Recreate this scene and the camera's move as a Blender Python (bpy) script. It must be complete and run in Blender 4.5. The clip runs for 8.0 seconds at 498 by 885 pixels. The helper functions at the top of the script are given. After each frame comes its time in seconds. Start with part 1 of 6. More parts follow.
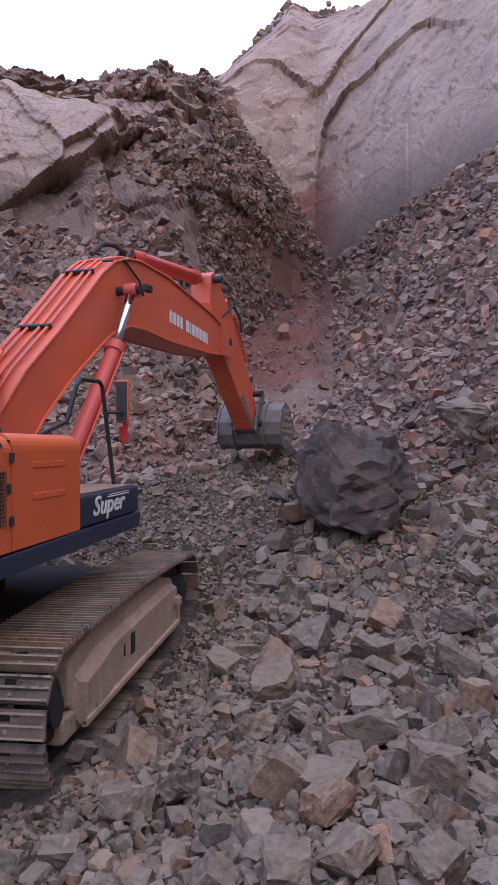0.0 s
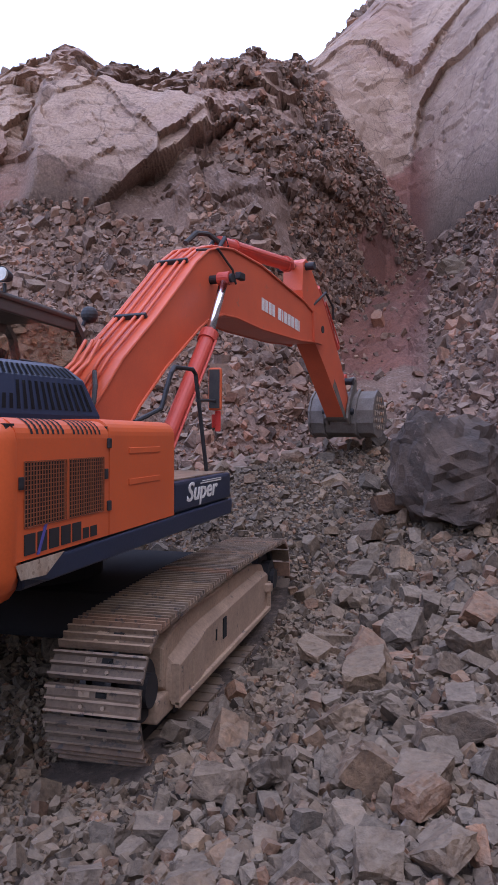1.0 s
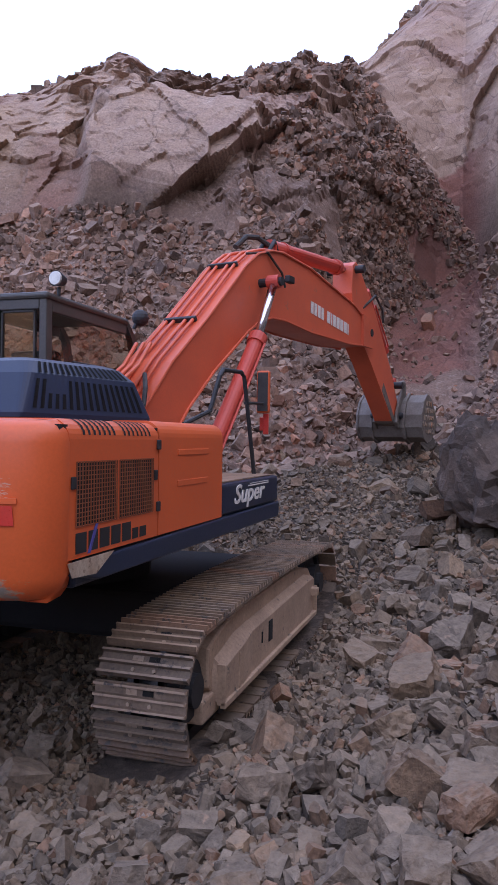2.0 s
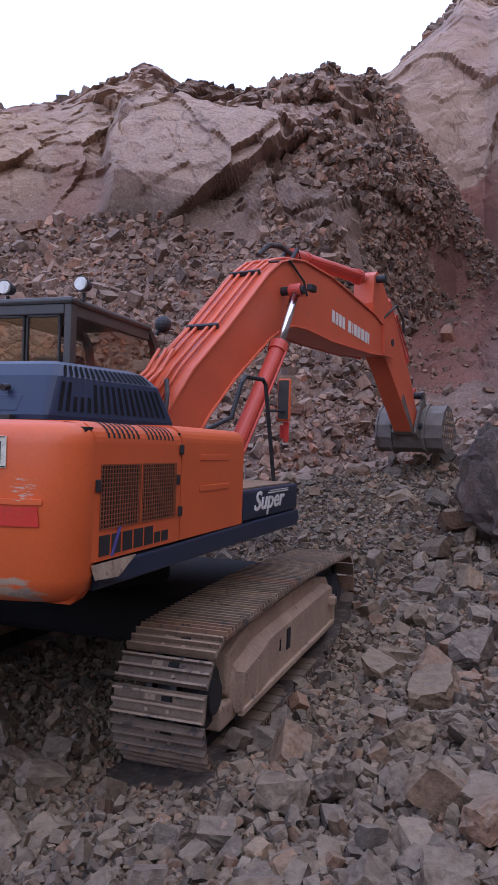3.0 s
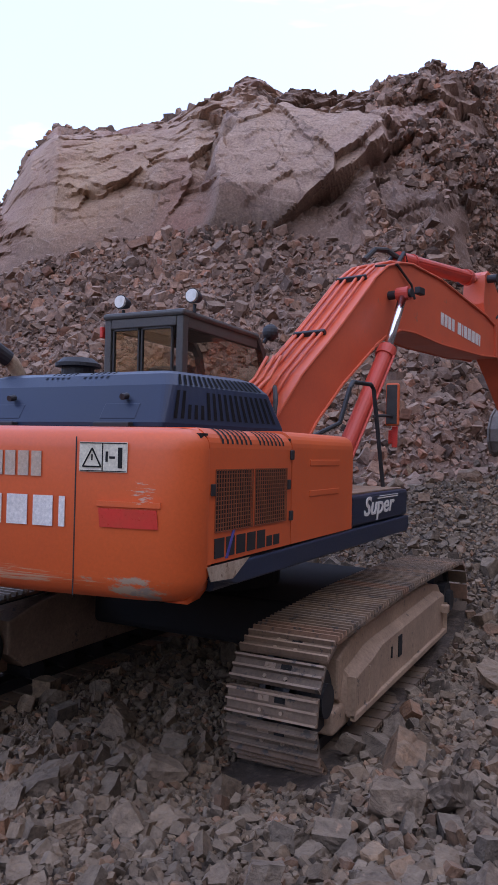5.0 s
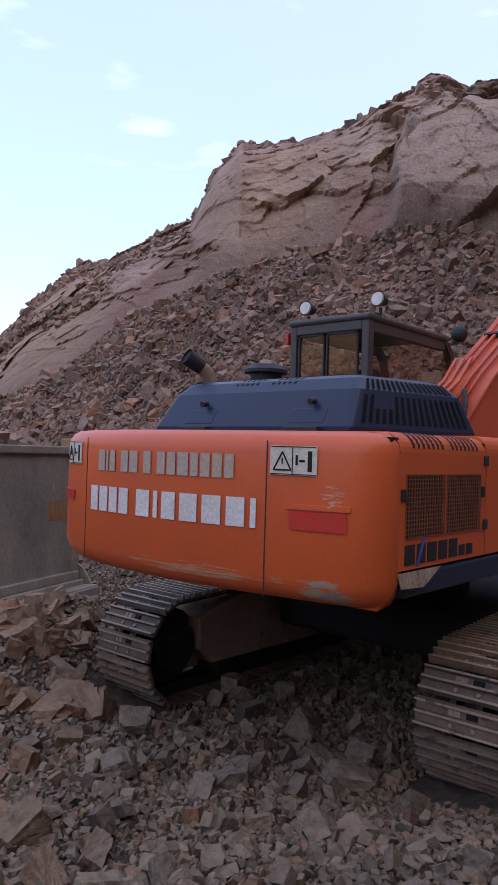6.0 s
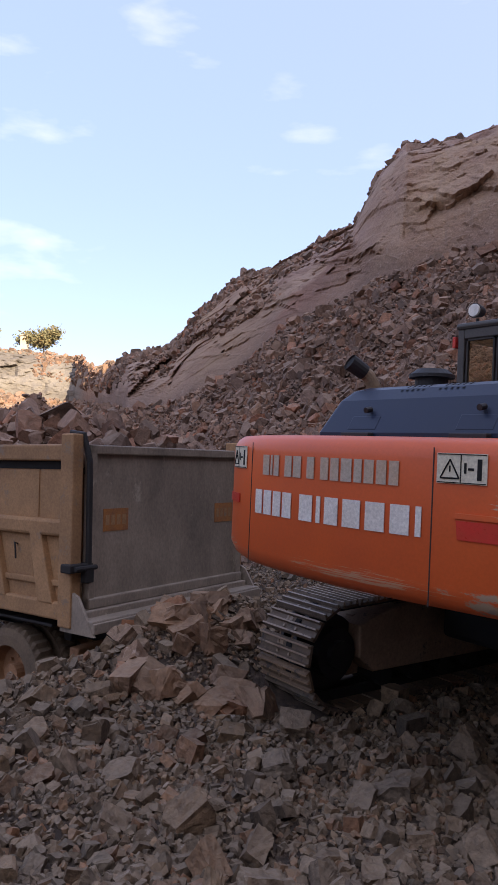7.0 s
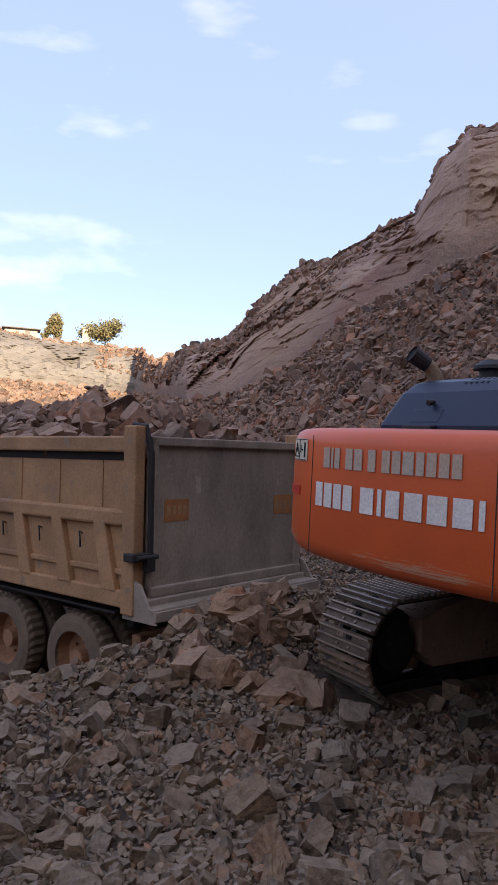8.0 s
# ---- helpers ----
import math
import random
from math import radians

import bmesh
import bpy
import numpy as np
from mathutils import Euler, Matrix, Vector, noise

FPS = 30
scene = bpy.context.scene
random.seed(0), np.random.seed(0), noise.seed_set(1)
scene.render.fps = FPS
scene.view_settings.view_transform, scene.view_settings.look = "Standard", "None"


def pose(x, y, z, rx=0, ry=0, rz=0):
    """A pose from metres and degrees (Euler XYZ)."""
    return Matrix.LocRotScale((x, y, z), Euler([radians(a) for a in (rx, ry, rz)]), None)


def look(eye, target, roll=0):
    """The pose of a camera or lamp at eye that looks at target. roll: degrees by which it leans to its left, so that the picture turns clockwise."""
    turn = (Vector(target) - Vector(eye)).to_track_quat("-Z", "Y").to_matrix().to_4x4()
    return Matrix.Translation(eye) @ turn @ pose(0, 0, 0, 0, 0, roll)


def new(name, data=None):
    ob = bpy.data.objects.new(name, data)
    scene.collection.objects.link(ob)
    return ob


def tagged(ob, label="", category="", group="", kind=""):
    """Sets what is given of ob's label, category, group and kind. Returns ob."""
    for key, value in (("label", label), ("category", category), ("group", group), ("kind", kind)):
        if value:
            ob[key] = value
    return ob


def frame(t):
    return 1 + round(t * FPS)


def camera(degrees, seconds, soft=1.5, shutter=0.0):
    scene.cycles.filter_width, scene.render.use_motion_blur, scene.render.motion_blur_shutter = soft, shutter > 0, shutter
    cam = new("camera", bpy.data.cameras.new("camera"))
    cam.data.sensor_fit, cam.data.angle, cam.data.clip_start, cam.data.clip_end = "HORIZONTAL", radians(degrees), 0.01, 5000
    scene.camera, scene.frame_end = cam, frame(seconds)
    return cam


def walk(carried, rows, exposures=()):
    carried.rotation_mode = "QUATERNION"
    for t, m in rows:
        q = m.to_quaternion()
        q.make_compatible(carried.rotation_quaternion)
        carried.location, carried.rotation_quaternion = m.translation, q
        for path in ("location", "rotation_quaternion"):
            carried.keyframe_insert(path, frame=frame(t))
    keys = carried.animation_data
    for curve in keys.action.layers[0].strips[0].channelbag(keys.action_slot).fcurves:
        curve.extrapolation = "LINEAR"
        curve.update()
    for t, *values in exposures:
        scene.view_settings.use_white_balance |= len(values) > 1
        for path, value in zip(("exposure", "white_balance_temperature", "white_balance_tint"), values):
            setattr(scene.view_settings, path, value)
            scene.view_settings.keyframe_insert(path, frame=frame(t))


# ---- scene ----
cam = camera(37.7, 8.0, soft=0.8)
PATH = [
    (0, pose(3.228, -5.380, 1.987, 90.37, 0.08, 6.85)),
    (0.5, pose(3.222, -5.355, 1.978, 89.46, -0.24, 11.51)),
    (1, pose(3.210, -5.356, 1.978, 89.47, -0.26, 13.94)),
    (1.5, pose(3.210, -5.362, 1.973, 89.55, -0.57, 15.82)),
    (2, pose(3.204, -5.368, 1.976, 89.68, -0.86, 17.62)),
    (3.5, pose(3.160, -5.395, 1.952, 90.68, -2.13, 19.61)),
    (4, pose(3.170, -5.401, 1.958, 90.92, -1.81, 21.59)),
    (4.2, pose(3.167, -5.399, 1.951, 90.98, -1.70, 22.41)),
    (5.3, pose(3.155, -5.460, 1.945, 90.56, -1.45, 31.16)),
    (5.5, pose(3.135, -5.457, 1.938, 90.62, -1.65, 34.72)),
    (6, pose(3.110, -5.468, 1.935, 90.79, -1.76, 41.06)),
    (6.5, pose(3.097, -5.480, 1.937, 90.84, -2.10, 46.94)),
    (7, pose(3.103, -5.493, 1.939, 90.72, -2.52, 53.53)),
    (7.5, pose(3.117, -5.508, 1.946, 90.51, -2.60, 56.38)),
    (8, pose(3.111, -5.521, 1.944, 89.85, -2.75, 58.07)),
]
walk(cam, PATH, [(0.0, 3.35, 8350, 11), (2.0, 3.24, 8250, 10), (4.0, 3.05, 8250, 9), (5.5, 2.84, 8500, 8), (6.5, 2.42, 9100, 9), (8.0, 2.28, 9300, 8)])

# ---- world and sun ----
SUN_AZ, SUN_EL = 100.0, 20.0      # degrees clockwise from +y, degrees above the horizon
world = bpy.data.worlds.new("sky")
scene.world = world
world.use_nodes = True
wn, wl = world.node_tree.nodes, world.node_tree.links
sky = wn.new("ShaderNodeTexSky")
sky.sky_type = "NISHITA"
sky.sun_disc = False
sky.sun_elevation, sky.sun_rotation = radians(SUN_EL), radians(SUN_AZ)
sky.air_density, sky.dust_density, sky.ozone_density = 0.75, 0.3, 1.4
tc, cm, cn, cr, cx = (wn.new(k) for k in ("ShaderNodeTexCoord", "ShaderNodeMapping", "ShaderNodeTexNoise", "ShaderNodeMapRange", "ShaderNodeMix"))
cm.inputs["Scale"].default_value, cm.inputs["Rotation"].default_value = (1.2, 3.2, 9.0), (0.25, 0.1, 0.6)
cn.inputs["Scale"].default_value, cn.inputs["Detail"].default_value, cn.inputs["Roughness"].default_value = 1.6, 6.0, 0.5
cr.inputs["From Min"].default_value, cr.inputs["From Max"].default_value, cr.inputs["To Max"].default_value = 0.6, 0.9, 0.3
cx.data_type = "RGBA"
cx.inputs["B"].default_value = (3.6, 3.6, 3.6, 1)
wl.new(tc.outputs["Generated"], cm.inputs["Vector"])
wl.new(cm.outputs["Vector"], cn.inputs["Vector"])
wl.new(cn.outputs["Fac"], cr.inputs["Value"])
wl.new(cr.outputs["Result"], cx.inputs["Factor"])
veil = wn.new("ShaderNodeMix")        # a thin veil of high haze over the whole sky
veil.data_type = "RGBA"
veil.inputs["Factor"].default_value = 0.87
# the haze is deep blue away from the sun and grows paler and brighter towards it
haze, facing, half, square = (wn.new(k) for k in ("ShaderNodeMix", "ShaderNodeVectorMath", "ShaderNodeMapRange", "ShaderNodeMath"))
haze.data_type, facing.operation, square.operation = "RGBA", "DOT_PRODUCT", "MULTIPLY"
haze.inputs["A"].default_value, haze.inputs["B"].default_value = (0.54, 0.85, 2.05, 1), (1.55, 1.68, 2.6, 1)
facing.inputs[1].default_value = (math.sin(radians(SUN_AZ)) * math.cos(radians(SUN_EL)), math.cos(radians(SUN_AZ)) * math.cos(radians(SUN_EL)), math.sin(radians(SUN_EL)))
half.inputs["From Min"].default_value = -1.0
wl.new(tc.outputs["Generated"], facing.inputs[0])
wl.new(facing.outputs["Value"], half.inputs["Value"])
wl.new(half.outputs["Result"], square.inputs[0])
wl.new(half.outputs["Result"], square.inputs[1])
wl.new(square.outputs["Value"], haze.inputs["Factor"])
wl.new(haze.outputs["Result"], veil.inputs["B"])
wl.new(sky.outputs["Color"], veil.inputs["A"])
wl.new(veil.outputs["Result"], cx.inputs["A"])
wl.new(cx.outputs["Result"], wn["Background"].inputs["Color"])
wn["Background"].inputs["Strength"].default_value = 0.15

sun = new("sun", bpy.data.lights.new("sun", "SUN"))
sun.data.energy, sun.data.angle, sun.data.color = 2.0, radians(0.5), (1.0, 0.965, 0.93)
sa, se = radians(SUN_AZ), radians(SUN_EL)
sun.matrix_world = look((60 * math.sin(sa) * math.cos(se), 60 * math.cos(sa) * math.cos(se), 60 * math.sin(se)), (0, 0, 0))


# ---- materials ----
def material(name, base, rough=0.6, metal=0.0, second=None, scale=3.0, fine=40.0, bump=0.2, spots=None, island=0.0, objrand=0.0, spot_scale=6.0, spot_at=0.6, dist=0.02, stretch=None, lit_top=None, grain=None):
    """Two-scale noise colour, spots of dirt or wear, bump and roughness variation, at world size."""
    m = bpy.data.materials.new(name)
    m.use_nodes = True
    n, l = m.node_tree.nodes, m.node_tree.links
    b = n["Principled BSDF"]
    geo = n.new("ShaderNodeNewGeometry")
    vec = geo.outputs["Position"]
    if stretch:
        mp = n.new("ShaderNodeMapping")
        mp.inputs["Scale"].default_value = stretch
        l.new(vec, mp.inputs["Vector"])
        vec = mp.outputs["Vector"]

    def tex(sc, detail=6.0, ro=0.6):
        t = n.new("ShaderNodeTexNoise")
        t.inputs["Scale"].default_value, t.inputs["Detail"].default_value, t.inputs["Roughness"].default_value = sc, detail, ro
        l.new(vec, t.inputs["Vector"])
        return t.outputs["Fac"]

    def mix(fac, a, c, kind="MIX"):
        x = n.new("ShaderNodeMix")
        x.data_type, x.blend_type = "RGBA", kind
        for value, slot in ((fac, x.inputs["Factor"]), (a, x.inputs["A"]), (c, x.inputs["B"])):
            if isinstance(value, (int, float)):
                slot.default_value = value
            elif isinstance(value, tuple):
                slot.default_value = (*value, 1.0)
            else:
                l.new(value, slot)
        return x.outputs["Result"]

    def ramp(fac, lo, hi):
        r = n.new("ShaderNodeMapRange")
        r.inputs["From Min"].default_value, r.inputs["From Max"].default_value = lo, hi
        l.new(fac, r.inputs["Value"])
        return r.outputs["Result"]

    grain = grain or (0.05 if rough < 0.5 else 0.2)
    second = second or tuple(c * 0.75 for c in base)
    big, small = tex(scale), tex(fine, 4.0, 0.65)
    col = mix(ramp(big, 0.35, 0.65), base, second)
    if island or objrand:
        rnd = geo.outputs["Random Per Island"] if island else n.new("ShaderNodeObjectInfo").outputs["Random"]
        r = n.new("ShaderNodeMapRange")
        a = island or objrand
        r.inputs["To Min"].default_value, r.inputs["To Max"].default_value = 1 - a, 1 + a
        l.new(rnd, r.inputs["Value"])
        cr = n.new("ShaderNodeValToRGB")
        cr.color_ramp.elements[0].color, cr.color_ramp.elements[1].color = (0.86, 0.92, 0.98, 1), (1.28, 0.88, 0.72, 1)
        for at, tone in ((0.35, (0.96, 0.97, 0.98, 1)), (0.8, (1.06, 0.97, 0.87, 1))):
            cr.color_ramp.elements.new(at).color = tone
        wn2 = n.new("ShaderNodeTexWhiteNoise")
        wn2.noise_dimensions = "1D"
        l.new(rnd, wn2.inputs["W"])
        l.new(wn2.outputs["Value"], cr.inputs["Fac"])
        col = mix(1.0, col, cr.outputs["Color"], "MULTIPLY")
        col = mix(1.0, col, r.outputs["Result"], "MULTIPLY")
    g = n.new("ShaderNodeMapRange")
    g.inputs["From Min"].default_value, g.inputs["From Max"].default_value = 0.3, 0.7
    g.inputs["To Min"].default_value, g.inputs["To Max"].default_value = 1 - grain, 1 + grain
    l.new(small, g.inputs["Value"])
    col = mix(1.0, col, g.outputs["Result"], "MULTIPLY")
    if lit_top:
        # upward faces made paler: light from above put into the colour
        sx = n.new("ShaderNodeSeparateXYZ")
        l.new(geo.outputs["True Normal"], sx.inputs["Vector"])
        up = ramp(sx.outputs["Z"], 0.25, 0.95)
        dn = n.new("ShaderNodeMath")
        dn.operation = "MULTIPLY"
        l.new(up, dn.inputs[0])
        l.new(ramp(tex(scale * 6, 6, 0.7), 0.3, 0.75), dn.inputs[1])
        col = mix(dn.outputs[0], col, lit_top)
    if spots:
        col = mix(ramp(tex(spot_scale, 9.0, 0.72), spot_at, spot_at + 0.06), col, spots)
    l.new(col, b.inputs["Base Color"])
    rr = n.new("ShaderNodeMapRange")
    rr.inputs["To Min"].default_value, rr.inputs["To Max"].default_value = max(rough - 0.12, 0.02), min(rough + 0.15, 1)
    l.new(small, rr.inputs["Value"])
    l.new(rr.outputs["Result"], b.inputs["Roughness"])
    b.inputs["Metallic"].default_value = metal
    if bump:
        bp = n.new("ShaderNodeBump")
        bp.inputs["Strength"].default_value, bp.inputs["Distance"].default_value = bump, dist
        l.new(small, bp.inputs["Height"])
        l.new(bp.outputs["Normal"], b.inputs["Normal"])
    return m


M_ORANGE = material("orange_paint", (0.75, 0.125, 0.032), 0.40, 0, (0.66, 0.112, 0.034), 1.2, 60, 0.03, (0.42, 0.13, 0.06), spot_scale=5, spot_at=0.68, dist=0.004)
M_BOOM = material("boom_orange_paint", (0.70, 0.12, 0.05), 0.42, 0, (0.60, 0.105, 0.048), 1.5, 50, 0.04, (0.36, 0.15, 0.09), spot_scale=4, spot_at=0.64, dist=0.004)
M_RED = material("salmon_red_paint", (0.60, 0.07, 0.045), 0.42, 0, (0.52, 0.07, 0.045), 2, 50, 0.04, (0.35, 0.12, 0.08), spot_scale=5, spot_at=0.66, dist=0.004)
M_BLUE = material("dark_blue_paint", (0.016, 0.027, 0.055), 0.34, 0, (0.020, 0.030, 0.052), 1.5, 60, 0.04, (0.13, 0.13, 0.13), spot_scale=5, spot_at=0.66, dist=0.004)
M_BLUE.node_tree.nodes["Principled BSDF"].inputs["Specular IOR Level"].default_value = 0.28
M_DARK = material("dark_steel", (0.03, 0.03, 0.032), 0.6, 0.2, None, 4, 60, 0.1, dist=0.004)
M_BLACK = material("black_gap", (0.008, 0.008, 0.008), 0.9, 0, None, 4, 40, 0.0)
M_GREYCAB = material("grey_cab_paint", (0.075, 0.07, 0.06), 0.5, 0, (0.06, 0.055, 0.05), 2, 50, 0.05, (0.15, 0.12, 0.1), spot_scale=5, spot_at=0.66, dist=0.004)
M_SHOE = material("worn_track_steel", (0.30, 0.215, 0.152), 0.45, 0.15, (0.38, 0.28, 0.205), 6, 50, 0.25, (0.10, 0.085, 0.075), spot_scale=9, spot_at=0.56, objrand=0.12, dist=0.006)
M_SHOEPLATE = material("dirty_shoe_plate", (0.125, 0.088, 0.062), 0.7, 0.0, (0.19, 0.135, 0.095), 6, 50, 0.25, (0.06, 0.05, 0.043), spot_scale=9, spot_at=0.56, objrand=0.15, dist=0.006)
M_TFRAME = material("dusty_tan_frame", (0.40, 0.27, 0.18), 0.8, 0, (0.30, 0.20, 0.135), 3, 40, 0.2, (0.11, 0.09, 0.07), spot_scale=7, spot_at=0.6, dist=0.006)
M_BUCKET = material("worn_grey_bucket_steel", (0.19, 0.165, 0.14), 0.6, 0.2, (0.13, 0.105, 0.085), 4, 40, 0.2, (0.08, 0.06, 0.05), spot_at=0.62, dist=0.006)
M_CHROME = material("chrome_rod", (0.75, 0.77, 0.8), 0.12, 1.0, (0.7, 0.72, 0.75), 3, 30, 0.0)
M_RUBBER = material("black_rubber", (0.022, 0.021, 0.02), 0.75, 0, (0.05, 0.045, 0.04), 5, 60, 0.15, dist=0.004)
M_WHITE = material("white_lettering", (0.75, 0.73, 0.68), 0.5, 0, (0.66, 0.62, 0.56), 5, 60, 0.0)
M_SILVER = material("silver_lettering", (0.45, 0.38, 0.31), 0.5, 0, (0.5, 0.36, 0.26), 6, 60, 0.0)
M_STICKER = material("cream_sticker", (0.70, 0.66, 0.52), 0.5, 0, (0.62, 0.57, 0.44), 6, 60, 0.0, (0.3, 0.22, 0.15), spot_scale=20, spot_at=0.66)
M_REFLECT = material("red_reflector", (0.70, 0.035, 0.03), 0.3, 0, (0.6, 0.05, 0.03), 6, 60, 0.02, (0.6, 0.15, 0.05), spot_scale=12, spot_at=0.64)
M_SCRAPE = material("scraped_bare_metal", (0.50, 0.40, 0.30), 0.55, 0.1, (0.36, 0.25, 0.17), 8, 50, 0.15, (0.2, 0.12, 0.08), spot_scale=14, spot_at=0.58, dist=0.004)
M_TRUCK = material("dusty_brown_truck_paint", (0.44, 0.25, 0.125), 0.78, 0, (0.29, 0.163, 0.083), 1.5, 40, 0.15, (0.27, 0.19, 0.13), spot_scale=4, spot_at=0.58, dist=0.006)
M_GATE = material("grey_tailgate_steel", (0.33, 0.27, 0.215), 0.6, 0.0, (0.19, 0.158, 0.128), 1.6, 40, 0.12, (0.42, 0.36, 0.29), spot_scale=4, spot_at=0.61, dist=0.005, stretch=(1, 1, 0.6))
M_RIM = material("rusty_rim", (0.36, 0.19, 0.10), 0.7, 0.0, (0.26, 0.13, 0.07), 5, 40, 0.15)
M_SIGN = material("faded_orange_sign", (0.42, 0.17, 0.05), 0.6, 0, (0.3, 0.13, 0.06), 8, 60, 0.0)
M_LAMP = material("lamp_glass", (0.42, 0.40, 0.36), 0.15, 0.3, (0.7, 0.66, 0.58), 8, 60, 0.0)
M_PIPE = material("rusty_exhaust_pipe", (0.36, 0.26, 0.17), 0.65, 0.1, (0.22, 0.14, 0.085), 6, 50, 0.1)
M_ROCK = material("loose_rock", (0.202, 0.143, 0.095), 0.9, 0, (0.125, 0.088, 0.059), 2.2, 24, 0.85, (0.30, 0.245, 0.20), island=0.5, spot_scale=7, spot_at=0.62, dist=0.025, lit_top=(0.242, 0.182, 0.126), grain=0.42)
M_ROCKOB = material("boulder_rock", (0.205, 0.144, 0.095), 0.9, 0, (0.128, 0.089, 0.06), 3.0, 22, 0.9, (0.31, 0.20, 0.13), objrand=0.30, spot_scale=6, spot_at=0.62, dist=0.025, lit_top=(0.25, 0.187, 0.13), grain=0.42)
M_REDROCK = material("reddish_boulder_rock", (0.26, 0.155, 0.095), 0.88, 0, (0.165, 0.098, 0.062), 2.5, 18, 0.6, (0.33, 0.23, 0.17), objrand=0.25, spot_scale=4, spot_at=0.62, dist=0.03, lit_top=(0.31, 0.21, 0.135), grain=0.3)
M_TALUS = material("talus_rock", (0.25, 0.155, 0.112), 0.9, 0, (0.155, 0.094, 0.068), 0.35, 10, 0.7, (0.30, 0.22, 0.175), island=0.5, spot_scale=2.5, spot_at=0.60, dist=0.06, lit_top=(0.33, 0.235, 0.17), grain=0.35)


def glass_material(name, tint, gloss=0.2):
    m = bpy.data.materials.new(name)
    m.use_nodes = True
    n, l = m.node_tree.nodes, m.node_tree.links
    n.remove(n["Principled BSDF"])
    tr, gl, mx = n.new("ShaderNodeBsdfTransparent"), n.new("ShaderNodeBsdfGlossy"), n.new("ShaderNodeMixShader")
    tr.inputs["Color"].default_value = (*tint, 1)
    gl.inputs["Color"].default_value = (0.9, 0.88, 0.84, 1)
    gl.inputs["Roughness"].default_value = 0.04
    mx.inputs["Fac"].default_value = gloss
    l.new(tr.outputs[0], mx.inputs[1])
    l.new(gl.outputs[0], mx.inputs[2])
    l.new(mx.outputs[0], n["Material Output"].inputs["Surface"])
    return m


M_GLASS = glass_material("tinted_cab_glass", (0.84, 0.82, 0.78), 0.04)
M_GLASS2 = glass_material("dusty_rear_glass", (0.90, 0.87, 0.82), 0.04)


